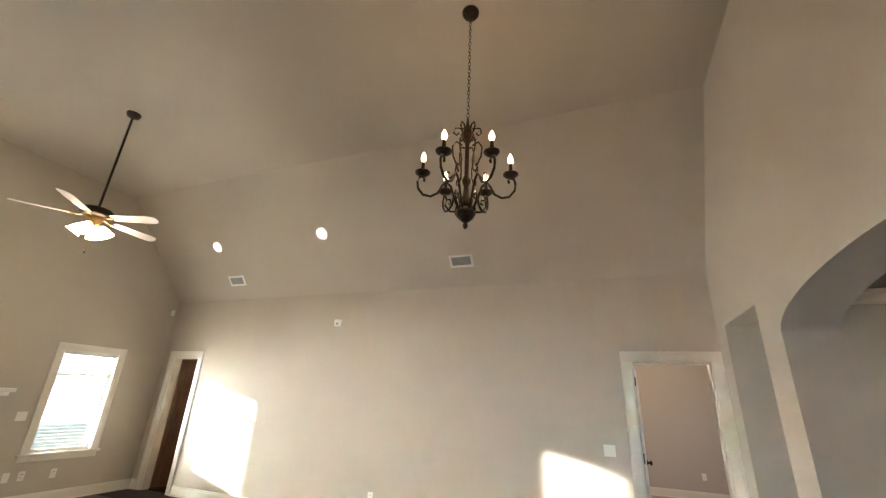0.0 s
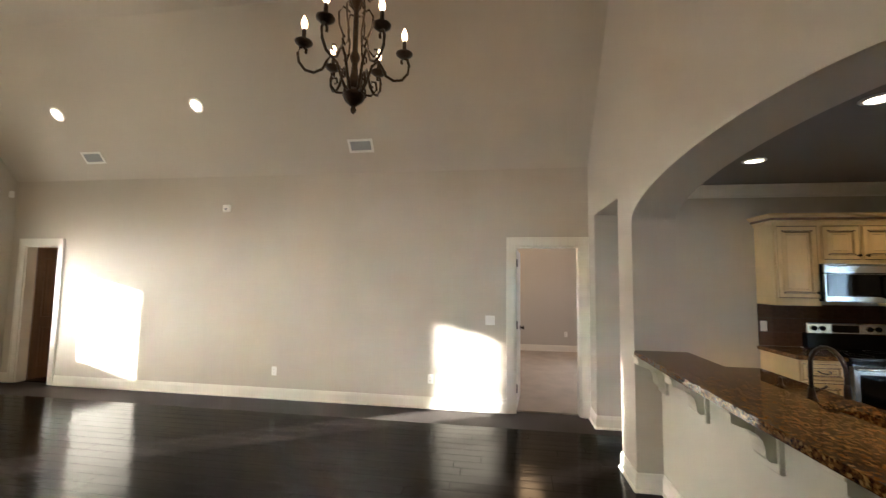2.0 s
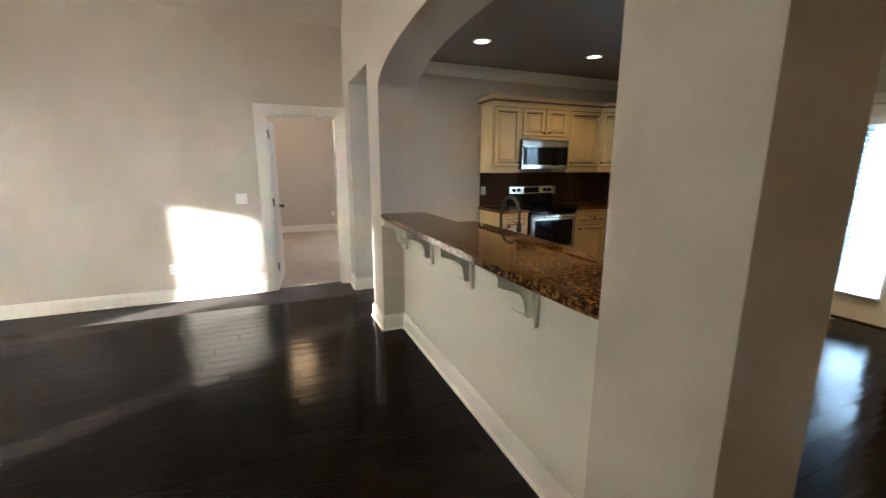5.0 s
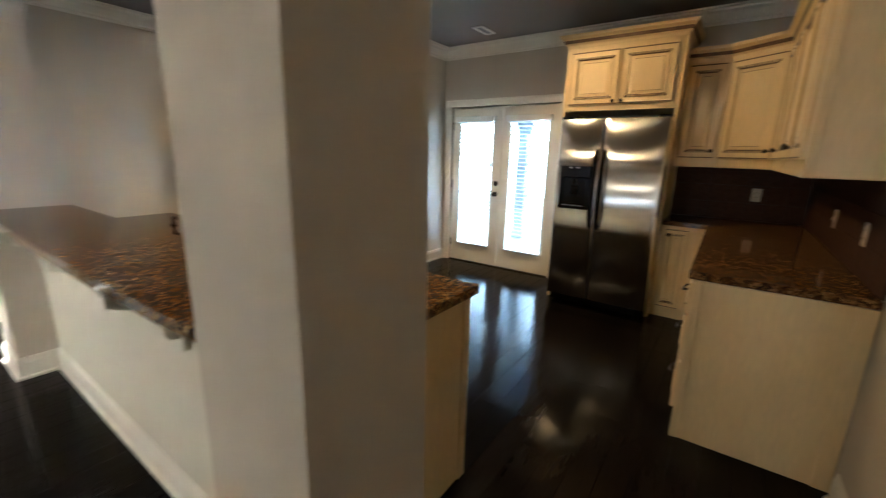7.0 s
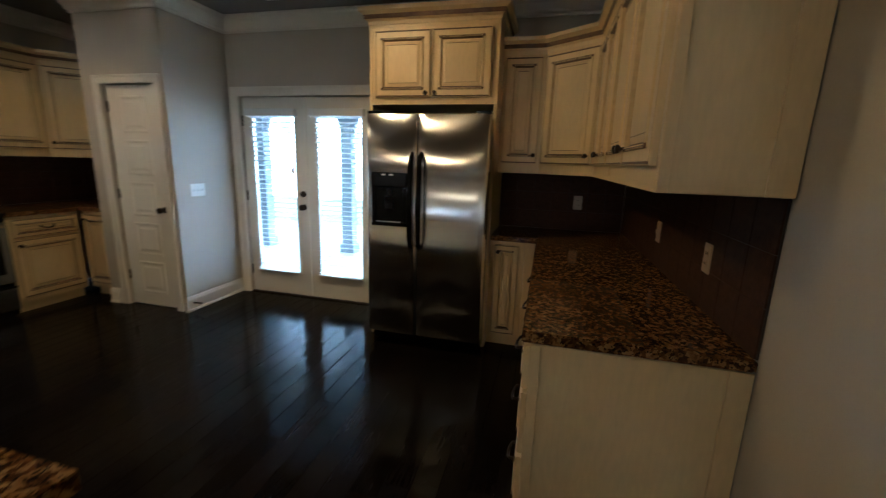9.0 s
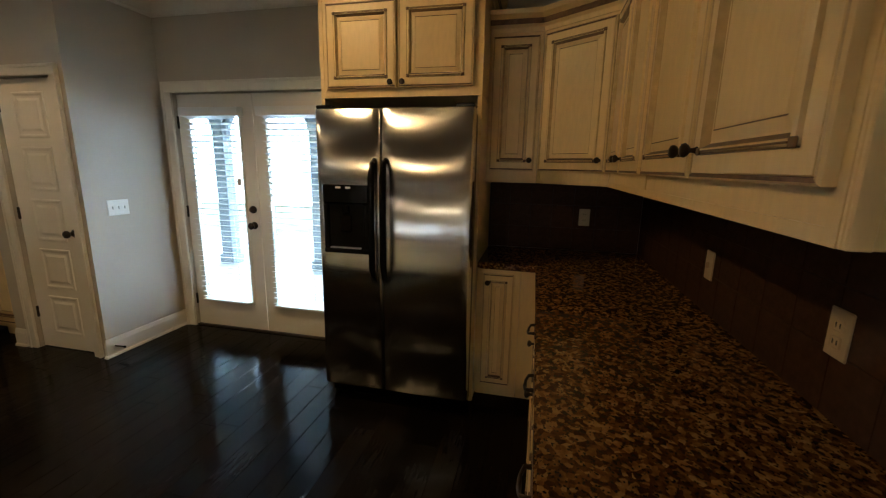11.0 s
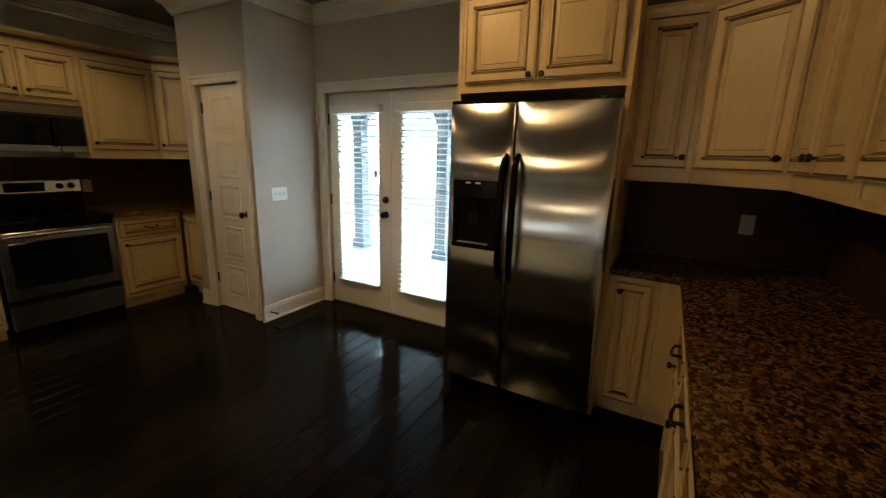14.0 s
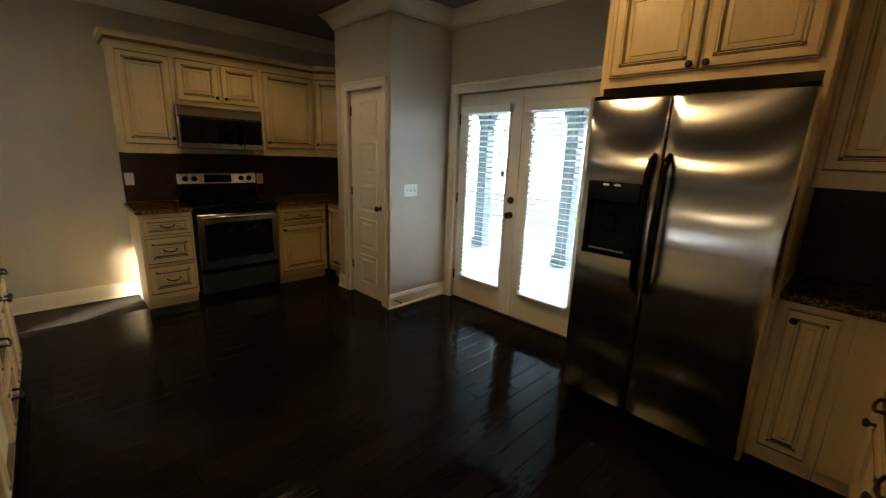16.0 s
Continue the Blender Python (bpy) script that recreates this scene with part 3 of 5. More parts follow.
def crown_on(points, z, label="cream cabinet crown with brown glaze", name="cabinet_crown"):
    bm = sweep(points, CABCROWN, z)
    ob = part(name, bm, CREAM)
    line = sweep(points, [(0.0255, 0.0375), (0.0285, 0.0375), (0.0365, 0.0635), (0.0335, 0.0635)], z)
    part("glaze_line", line, GLAZE, ob, "thin brown glaze line")
    return tagged(ob, label, "crown moulding")


UB, UH = 1.385, 0.865
# north run
NU, NB = 1.345, 1.055
upper(pose(1.83, NU, UB), 0.43, UH, 0.325, 1, "cream glazed wall cabinet beside the microwave", "left")
upper(pose(2.262, NU, 1.83), 0.766, 0.42, 0.325, 2, "short cream glazed wall cabinet over the microwave")
upper(pose(3.03, NU, UB), 0.59, UH, 0.325, 1, "cream glazed wall cabinet with one wide door")
corner = upper(pose(3.622, NU, UB, 0, 0, -45), 0.46, UH, 0.30, 1, "cream glazed diagonal corner wall cabinet")
crown_on([(1.83, NORTH), (1.83, NU), (3.622, NU), (3.947, NU - 0.325)], UB + UH)
base(pose(1.83, NB, 0), 0.40, 0.60, (("drawer", 0.16, 1), ("drawer", 0.24, 1), ("drawer", 0.26, 1)), "cream glazed three-drawer base cabinet beside the range")
base(pose(3.02, NB, 0), 0.55, 0.60, (("drawer", 0.16, 1), ("door", 0.52, 1)), "cream glazed base cabinet with drawer and door")
base(pose(3.60, NB - 0.02, 0, 0, 0, -90), 0.36, 0.6, (("door", 0.70, 1),), "narrow cream glazed base cabinet in the corner")
slab("countertop", [(1.81, NB - 0.03), (2.235, NB - 0.03), (2.235, NORTH - 0.003), (1.81, NORTH - 0.003)], 0.875, 0.915, "brown speckled granite countertop beside the range")
slab("countertop", [(3.01, NB - 0.03), (3.57, NB - 0.03), (3.57, PY1 + 0.003), (EAST - 0.003, PY1 + 0.003), (EAST - 0.003, NORTH - 0.003), (3.01, NORTH - 0.003)], 0.875, 0.915, "brown speckled granite countertop in the corner")

# south and east run
SU, SB, EU, EB = -3.695, -3.388, 3.915, 3.70
upper(pose(EU, -3.008, UB, 0, 0, -90), 0.312, UH, 0.325, 1, "narrow cream glazed wall cabinet beside the refrigerator", "left")
upper(pose(EU, -3.322, UB, 0, 0, -126.4), 0.463, UH, 0.30, 1, "cream glazed diagonal corner wall cabinet", "left")
upper(pose(3.64, SU, UB, 0, 0, 180), 0.758, UH, 0.336, 2, "cream glazed two-door wall cabinet over the counter")
upper(pose(2.88, SU, UB, 0, 0, 180), 0.97, UH, 0.336, 2, "wide cream glazed two-door wall cabinet over the counter")
crown_on([(EU, -3.008), (EU, -3.322), (3.64, SU), (1.91, SU), (1.91, SOUTH)], UB + UH)
base(pose(EB, -3.008, 0, 0, 0, -90), 0.262, 0.53, (("door", 0.72, 1),), "narrow cream glazed base cabinet beside the refrigerator", gap=0.038)
base(pose(2.36, SB, 0, 0, 0, 180), 0.426, 0.60, (("drawer", 0.16, 1), ("drawer", 0.24, 1), ("drawer", 0.26, 1)), "cream glazed three-drawer base cabinet at the end")
base(pose(2.83, SB, 0, 0, 0, 180), 0.468, 0.60, (("drawer", 0.16, 1), ("door", 0.52, 1)), "cream glazed base cabinet with drawer and door")
base(pose(3.30, SB, 0, 0, 0, 180), 0.468, 0.60, (("drawer", 0.16, 1), ("door", 0.52, 1)), "cream glazed base cabinet with drawer and door")
tagged(part("corner_filler", boxes(((3.302, SOUTH + 0.01, 0.1), (EB, SB, 0.875)), ((3.302, SOUTH + 0.01, 0), (EB + 0.06, SB - 0.06, 0.1)), ((EB + 0.001, SOUTH + 0.01, 0.1), (EB + 0.5, -3.272, 0.875)), ((EB + 0.065, SOUTH + 0.01, 0), (EB + 0.5, -3.272, 0.1)), bevel=0.002), CREAM), "cream painted corner filler panel between base cabinets", "cabinet panel")
slab("countertop", [(1.908, SOUTH + 0.003), (EAST - 0.003, SOUTH + 0.003), (EAST - 0.003, -3.009), (EB - 0.022, -3.009), (EB - 0.022, SB + 0.03), (1.908, SB + 0.03)], 0.875, 0.915, "brown speckled granite countertop with an eased edge")
# end panels


def end_panel(lo, hi, stiles, label):
    """A plain cabinet end with its stiles under it."""
    p = tagged(part("end_panel", box(lo, hi, 0.002), CREAM), label, "cabinet panel")
    for a, b in stiles:
        part("stile", box(a, b, 0.002), CREAM, p)
    return p


end_panel((1.914, SB - 0.60, 0), (1.932, SB, 0.873), [((1.906, SOUTH + 0.004, 0), (1.914, SOUTH + 0.07, 0.873)), ((1.906, SB - 0.035, 0), (1.914, SB, 0.873))], "plain cream glazed end panel of the base cabinets")
end_panel((1.900, SU - 0.336, UB), (1.909, SU, UB + UH), [((1.892, SU - 0.336, UB), (1.900, SU - 0.265, UB + UH)), ((1.892, SU - 0.03, UB), (1.900, SU, UB + UH))], "plain cream glazed end panel of the wall cabinets")


# backsplash of slate tiles
def splash(label, m, w, h, tile=0.152):
    """A tiled strip facing -y, its lower left corner at the origin."""
    ob = part("backsplash", box((0, 0, 0), (w, 0.006, h)), GROUT)
    ob.matrix_world = m
    setting(ob, label, "backsplash")
    cols, rows = max(1, round(w / tile)), max(1, round(h / tile))
    tw, th = w / cols, h / rows
    bm = box((0.0015, -0.006, 0.0015), (tw - 0.0015, 0, th - 0.0015))
    me = bpy.data.meshes.new("tile")
    bm.to_mesh(me), bm.free()
    me.materials.append(SLATE)
    for a in range(cols):
        for b in range(rows):
            t = new("tile", me)
            t.parent, t.location = ob, (a * tw, 0, b * th)
    return ob


s1 = splash("mottled brown slate tile backsplash behind the counter", pose(EAST - 0.013, SOUTH + 0.007, 0.916, 0, 0, 180), EAST - 0.013 - 1.915, 0.468)
s2 = splash("mottled brown slate tile backsplash in the corner", pose(EAST - 0.007, -3.007, 0.916, 0, 0, -90), 1.014, 0.468)
s3 = splash("mottled brown slate tile backsplash behind the range", pose(1.83, NORTH - 0.007, 0.916), EAST - 1.83, 0.468)
s4 = splash("mottled brown slate tile backsplash beside the pantry", pose(EAST - 0.007, NORTH - 0.01, 0.916, 0, 0, -90), 0.99, 0.468)


# ---- refrigerator with its surround ----
def refrigerator(m):
    f = empty("refrigerator", m, "stainless side-by-side refrigerator with black handles and dispenser", "refrigerator")
    W = 0.905
    part("body", box((0.008, 0.07, 0.03), (W - 0.008, 0.78, 1.765), 0.006), BLACK, f, "black cabinet side")
    part("grille", boxes(*[((0.02, 0.055, 0.03 + k * 0.014), (W - 0.02, 0.068, 0.038 + k * 0.014)) for k in range(5)]), BLACK, f, "black toe grille")
    split = 0.39

    def door(x0, x1, bulge):
        bm = bmesh.new()
        ease = [(0.0, 0.0), (0.0015, -0.006), (0.005, -0.0105), (0.011, -0.013)]
        bow = [(0.011 + (x1 - x0 - 0.022) * k / 10, -0.013 - bulge * (1 - (k / 5 - 1) ** 2)) for k in range(1, 10)]
        rows = [(x0 + a, y) for a, y in ease + bow] + [(x1 - a, y) for a, y in reversed(ease)]
        n = len(rows) - 1
        zs = ((0.11, 0.006), (0.116, 0), (1.774, 0), (1.78, 0.006))
        grid = [[bm.verts.new((x, y + dy, z)) for x, y in rows] for z, dy in zs]
        for a, b in zip(grid, grid[1:]):
            for k in range(n):
                bm.faces.new((a[k], a[k + 1], b[k + 1], b[k]))
        back = [bm.verts.new(v) for v in ((x0, 0.065, 0.11), (x1, 0.065, 0.11), (x1, 0.065, 1.78), (x0, 0.065, 1.78))]
        bm.faces.new([*grid[0], back[1], back[0]]), bm.faces.new([*grid[-1], back[2], back[3]]), bm.faces.new(back)
        bm.faces.new([g[0] for g in grid] + [back[3], back[0]]), bm.faces.new([g[-1] for g in grid] + [back[2], back[1]])
        return bm

    for name, x0, x1 in (("freezer_door", 0.0, split - 0.005), ("fridge_door", split + 0.005, W)):
        d = part(name, door(x0, x1, 0.007), STEEL, f, "brushed stainless door, gently bowed", True)
        for poly in d.data.polygons:
            poly.use_smooth = poly.normal.y < -0.2
        hx = split - 0.034 if x0 == 0 else split + 0.034
        pts = [(hx, -0.02, 0.80), (hx, -0.055, 0.83), (hx, -0.075, 0.90), (hx, -0.08, 1.15), (hx, -0.075, 1.41), (hx, -0.055, 1.48), (hx, -0.02, 1.51)]
        part("handle", tube(pts, [0.012, 0.017, 0.019, 0.019, 0.019, 0.017, 0.012], 12), BLACK, d, "long black bar handle", True)
        if x0 == 0:
            disp = part("dispenser", boxes(((0.045, -0.046, 0.97), (0.325, 0, 1.00)), ((0.045, -0.046, 1.26), (0.325, 0, 1.365)), ((0.045, -0.042, 1.00), (0.075, 0, 1.26)), ((0.295, -0.042, 1.00), (0.325, 0, 1.26)), ((0.075, -0.031, 1.0), (0.295, 0, 1.26)), bevel=0.006), BLACK, d, "black ice and water dispenser")
            part("paddle", boxes(((0.15, -0.044, 1.10), (0.22, -0.032, 1.19)), ((0.165, -0.04, 1.2), (0.205, -0.032, 1.25)), bevel=0.004), DGLASS, disp)
            part("tray", boxes(*[((0.09 + k * 0.016, -0.055, 1.001), (0.098 + k * 0.016, -0.03, 1.007)) for k in range(12)]), GREY, disp)
            for x in (0.13, 0.19):
                part("badge", box((x, -0.05, 1.345), (x + 0.03, -0.0455, 1.355)), PLATE, disp, "small pale lamp bar")
    for x in (0.0, W - 0.1):
        part("hinge_cap", box((x, 0.0, 1.781), (x + 0.1, 0.09, 1.80), 0.005), BLACK, f)
    return f


refrigerator(pose(3.475, -2.09, 0, 0, 0, -90))
FX, FY0, FY1 = 3.655, -3.005, -2.03
cab = empty("wall_cabinet", pose(FX, FY1, 1.865, 0, 0, -90), "deep cream glazed cabinet over the refrigerator", "cabinet", "glazed wall cabinets")
FW = FY1 - FY0
face_frame(FW, 0, 0.56, EAST - FX - 0.003, cab)
for k, x in ((0, 0.05), (1, 0.05 + (FW - 0.112) / 2 + 0.012)):
    w = (FW - 0.112) / 2
    front("door", x, 0.05, w, 0.46, cab, knob=(x + w - 0.03 if k == 0 else x + 0.03, 0.075))
crown_on([(EAST - 0.003, FY1), (FX, FY1), (FX, FY0), (EAST - 0.003, FY0)][::1], 2.42)
for y0 in (FY0, FY1 - 0.024):
    tagged(part("fridge_panel", box((FX - 0.002, y0, 0.0), (EAST - 0.003, y0 + 0.024, 1.863), 0.002), CREAM), "tall cream glazed side panel beside the refrigerator", "cabinet panel")


# ---- range and microwave ----
def cooker(m):
    r = empty("range", m, "freestanding stainless electric range with black glass top", "range")
    W = 0.76
    part("body", box((0.002, 0.03, 0.02), (W - 0.002, 0.62, 0.895), 0.004), BLACK, r, "black enamel sides")
    part("cooktop", box((0, -0.02, 0.895), (W, 0.60, 0.918), 0.006), DGLASS, r, "black glass ceramic cooktop")
    door = part("oven_door", box((0.012, -0.015, 0.31), (W - 0.012, 0.03, 0.845), 0.008), DSTEEL, r, "brushed stainless oven door")
    part("window", box((0.07, -0.021, 0.40), (W - 0.07, -0.0145, 0.76), 0.004), DGLASS, door, "black oven window")
    part("handle", tube([(0.05, -0.012, 0.81), (0.055, -0.05, 0.815), (0.10, -0.062, 0.818), (W / 2, -0.066, 0.82), (W - 0.10, -0.062, 0.818), (W - 0.055, -0.05, 0.815), (W - 0.05, -0.012, 0.81)], 0.014, 10), STEEL, door, "stainless bar handle", True)
    part("control_strip", box((0.012, -0.012, 0.85), (W - 0.012, 0.03, 0.893), 0.004), BLACK, r)
    drawer = part("drawer", box((0.012, -0.012, 0.07), (W - 0.012, 0.03, 0.285), 0.008), DSTEEL, r, "stainless storage drawer")
    part("lip", box((0.012, -0.018, 0.268), (W - 0.012, -0.011, 0.286), 0.002), BLACK, drawer)
    part("foot_rail", box((0.03, 0.04, 0.0), (W - 0.03, 0.55, 0.068)), BLACK, r)
    bg = part("backguard", boxes(((0, 0.545, 0.918), (W, 0.615, 1.08)), bevel=0.006), BLACK, r, "black glass backguard")
    pn = part("control_panel", box((0.0, 0.53, 1.075), (W, 0.612, 1.195), 0.012), STEEL, r, "stainless control panel")
    part("display", box((0.24, 0.525, 1.095), (0.50, 0.532, 1.175), 0.003), DGLASS, pn, "black display glass")
    for x in (0.07, 0.15, 0.60, 0.68):
        part("knob", lathe([(0.028, 0), (0.026, 0.012), (0.021, 0.024), (0.012, 0.026)], 16, pose(x, 0.53, 1.137, 90)), BLACK, pn, "black control knob", True)
    for x, y, rad in ((0.2, 0.15, 0.10), (0.56, 0.15, 0.08), (0.2, 0.42, 0.08), (0.56, 0.42, 0.10)):
        part("burner_ring", lathe([(rad - 0.004, 0), (rad - 0.004, 0.0008), (rad, 0.0008), (rad, 0)], 28, pose(x, y, 0.9182), False), SLOT, r, "faint dark burner ring")
    return r


cooker(pose(2.243, 1.02, 0))


def microwave(m):
    w = empty("microwave", m, "stainless over-the-range microwave with black window", "microwave")
    W, H = 0.758, 0.388
    part("body", box((0, 0.03, 0), (W, 0.39, H), 0.004), BLACK, w)
    part("top_band", box((0, 0, H - 0.095), (W, 0.03, H), 0.006), DSTEEL, w, "stainless vent band")
    part("vent_slot", boxes(*[((0.05 + k * 0.044, -0.002, H - 0.022), (0.086 + k * 0.044, 0.002, H - 0.014)) for k in range(15)]), SLOT, w)
    door = part("door", box((0, 0, 0.0), (0.57, 0.03, H - 0.097), 0.006), DSTEEL, w, "stainless door")
    part("window", box((0.02, -0.006, 0.055), (0.565, 0.001, H - 0.105), 0.004), DGLASS, door, "black glass window")
    part("handle", tube([(0.535, 0.0, 0.05), (0.535, -0.04, 0.06), (0.535, -0.045, 0.16), (0.535, -0.04, 0.26), (0.535, 0.0, 0.27)], 0.011, 10), BLACK, door, "black bar handle", True)
    pan = part("control_panel", box((0.572, 0, 0.0), (W, 0.03, H - 0.097), 0.006), DSTEEL, w)
    part("keypad", box((0.574, -0.006, 0.055), (W - 0.012, 0.001, H - 0.105), 0.003), DGLASS, pan, "black keypad with display")
    part("light_strip", box((0.1, 0.06, -0.006), (W - 0.1, 0.3, 0.0)), GREY, w)
    return w


microwave(pose(2.24, 1.262, 1.435))

# ---- peninsula and bar ----
KX0, KX1, PNY0, PNY1 = 0.195, 0.375, -2.64, 0.28
setting(part("wall_knee", boxes(((KX0, ARCH0, 0), (KX1, ARCH1, 1.03))), KNEE), "cream painted panelled knee wall under the bar", "wall")
setting(part("wall_knee_end", box((THICK, PNY0, 0), (KX1, ARCH0, 0.874)), KNEE), "cream painted end of the knee wall", "wall")
skirting([(KX0, ARCH1 - 0.016), (KX0, ARCH0 + 0.016)])
bm = bmesh.new()
n = 24
edge = [(-0.004 - 0.022 * math.sin(math.pi * k / n), -0.004 - 2.56 * k / n) for k in range(n + 1)]
outline = edge + [(0.395, -2.564), (0.395, -0.004)]
lo = [bm.verts.new((x, y, 1.032)) for x, y in outline]
hi = [bm.verts.new((x, y, 1.070)) for x, y in outline]
bm.faces.new(lo), bm.faces.new(hi)
for k in range(len(outline)):
    bm.faces.new((lo[k], lo[(k + 1) % len(lo)], hi[(k + 1) % len(hi)], hi[k]))
bmesh.ops.bevel(bm, geom=[e for e in bm.edges if abs(e.verts[0].co.z - e.verts[1].co.z) < 1e-6], offset=0.007, segments=2, affect="EDGES")
tagged(part("bar_top", bm, GRANITE), "raised brown speckled granite bar top with gently curved edge", "bar top")


def corbel(m):
    """A curved timber bracket under the bar, its back on the knee wall; -y is out."""
    c = empty("corbel", m, "cream painted curved bracket under the bar", "bracket", "brackets under the bar")
    prof = [(0, 0), (0, -0.205), (-0.034, -0.200), (-0.046, -0.182), (-0.048, -0.15), (-0.056, -0.112), (-0.078, -0.084), (-0.115, -0.066), (-0.15, -0.056), (-0.185, -0.042), (-0.185, 0)]
    bm = bmesh.new()
    rows = [[bm.verts.new((x, y - 0.02, z)) for y, z in prof] for x in (-0.055, 0.055)]
    bm.faces.new(rows[0]), bm.faces.new(rows[1])
    for k in range(len(prof)):
        bm.faces.new((rows[0][k], rows[0][(k + 1) % len(prof)], rows[1][(k + 1) % len(prof)], rows[1][k]))
    part("bracket", bm, KNEE, c)
    part("back_plate", box((-0.072, -0.024, -0.25), (0.072, 0, 0), 0.004), KNEE, c)
    part("top_plate", box((-0.062, -0.215, -0.001), (0.062, 0, 0.013), 0.003), KNEE, c)
    return c


first = corbel(pose(KX0, -0.07, 1.018, 0, 0, -90))
for y in (-0.68, -1.33, -1.955):
    copy_thing(first, pose(KX0, y, 1.018, 0, 0, -90))

# peninsula cabinets face east
for y0, w, rows, label in ((PNY0 + 0.02, 0.90, (("drawer", 0.16, 1), ("door", 0.52, 2)), "cream glazed peninsula cabinet with two doors"), (-1.70, 0.92, (("drawer", 0.16, 2), ("door", 0.52, 2)), "cream glazed sink cabinet in the peninsula"),
                           (-0.765, 0.45, (("drawer", 0.16, 1), ("drawer", 0.24, 1), ("drawer", 0.26, 1)), "cream glazed peninsula drawer cabinet"), (-0.30, 0.57, (("drawer", 0.16, 1), ("door", 0.52, 2)), "cream glazed peninsula cabinet at the far end")):
    base(pose(1.035, y0, 0, 0, 0, 90), w, 0.65, rows, label)
end_panel((KX1 + 0.002, PNY0, 0), (1.02, PNY0 + 0.018, 0.873), [((0.97, PNY0 - 0.008, 0), (1.02, PNY0, 0.873)), ((KX1 + 0.002, PNY0 - 0.008, 0), (KX1 + 0.05, PNY0, 0.873))], "plain cream glazed end panel of the peninsula")
end_panel((KX1 + 0.002, PNY1 - 0.01, 0), (1.02, PNY1, 0.873), [], "plain cream end panel at the peninsula's far end")


SK = (0.50, 0.90, -1.64, -0.86)
slab("countertop", [(KX1, PNY0 - 0.018), (1.065, PNY0 - 0.018), (1.065, PNY1 + 0.02), (KX1, PNY1 + 0.02)], 0.875, 0.915, "lower brown speckled granite countertop with a sink cut-out", [(SK[0], SK[2]), (SK[1], SK[2]), (SK[1], SK[3]), (SK[0], SK[3])])
bm = bmesh.new()
a = [bm.verts.new((x, y, 0.874)) for x, y in ((SK[0], SK[2]), (SK[1], SK[2]), (SK[1], SK[3]), (SK[0], SK[3]))]
b = [bm.verts.new((x, y, 0.70)) for x, y in ((SK[0] + 0.02, SK[2] + 0.02), (SK[1] - 0.02, SK[2] + 0.02), (SK[1] - 0.02, SK[3] - 0.02), (SK[0] + 0.02, SK[3] - 0.02))]
for k in range(4):
    bm.faces.new((a[k], a[(k + 1) % 4], b[(k + 1) % 4], b[k]))
bm.faces.new(b)
bmesh.ops.solidify(bm, geom=bm.faces[:], thickness=0.003)
sink = tagged(part("sink", bm, STEEL), "stainless undermount kitchen sink in the peninsula", "sink")
part("drain", lathe([(0.045, 0), (0.045, 0.004), (0.03, 0.002)], 20, pose(0.70, -1.25, 0.7015)), CHROME, sink)


def faucet(m):
    f = empty("faucet", m, "dark bronze gooseneck kitchen faucet beside the sink", "faucet")
    part("base_plate", lathe([(0.03, 0), (0.03, 0.008), (0.022, 0.018), (0.018, 0.05), (0.016, 0.075)], 18), BRONZE, f, "", True)
    pts = [(0, 0, 0.06), (0, 0, 0.2)] + [(0, -0.13 + 0.13 * math.cos(a), 0.2 + 0.13 * math.sin(a)) for a in [math.pi * k / 12 for k in range(1, 13)]] + [(0, -0.26, 0.15)]
    part("spout", tube(pts, 0.0115, 10), BRONZE, f, "arched dark bronze spout", True)
    part("spray_head", lathe([(0.012, 0.07), (0.016, 0.05), (0.019, 0.0), (0.014, -0.005)], 14, pose(0, -0.26, 0.085)), BRONZE, f, "", True)
    part("lever", tube([(0.015, 0, 0.05), (0.05, 0, 0.065), (0.085, 0, 0.085)], [0.007, 0.006, 0.008], 8), BRONZE, f, "", True)
    return f


faucet(pose(0.80, -0.66, 0.916))
soap = empty("soap_dispenser", pose(0.84, -0.32, 0.916), "small dark bronze soap dispenser on the counter", "soap dispenser")
part("base_plate", lathe([(0.022, 0), (0.022, 0.006), (0.012, 0.014), (0.01, 0.045), (0.014, 0.05), (0.014, 0.06)], 14), BRONZE, soap, "", True)
part("nozzle", tube([(0, 0, 0.055), (0, -0.03, 0.062), (0, -0.07, 0.05)], 0.007, 8), BRONZE, soap, "", True)


# ---- doors ----
def pantry_door(m, w, h):
    d = empty("door_pantry", m, "cream painted five-panel pantry door, closed", "door")
    bm = box((0, 0, 0.008), (w, 0.035, h))
    part("leaf", bm, TRIM, d)
    ph = (h - 0.14 - 0.10 - 4 * 0.085) / 5
    for k in range(5):
        z = 0.14 + k * (ph + 0.085)
        part("panel", rings(bmesh.new(), 0.15, z, w - 0.3, ph, [(-0.012, 0.001, 0), (-0.006, -0.007, 0), (0.004, -0.007, 0), (0.016, -0.0015, 0), (0.032, -0.0015, 0), (0.05, -0.008, 0)]), TRIM, d)
    part("rose", lathe([(0.03, 0), (0.03, 0.004), (0.02, 0.01), (0.011, 0.03), (0.013, 0.036)], 18, pose(w - 0.065, 0, 0.945, 90)), BRONZE, d, "", True)
    part("knob", lathe([(0.012, 0), (0.022, 0.006), (0.028, 0.018), (0.026, 0.03), (0.014, 0.038)], 18, pose(w - 0.065, -0.034, 0.945, 90)), BRONZE, d, "dark bronze door knob", True)
    for z in (0.25, 1.03, 1.80):
        part("hinge", box((-0.006, -0.012, z), (0.008, 0.004, z + 0.09), 0.003), BRONZE, d, "dark bronze hinge")
    return d


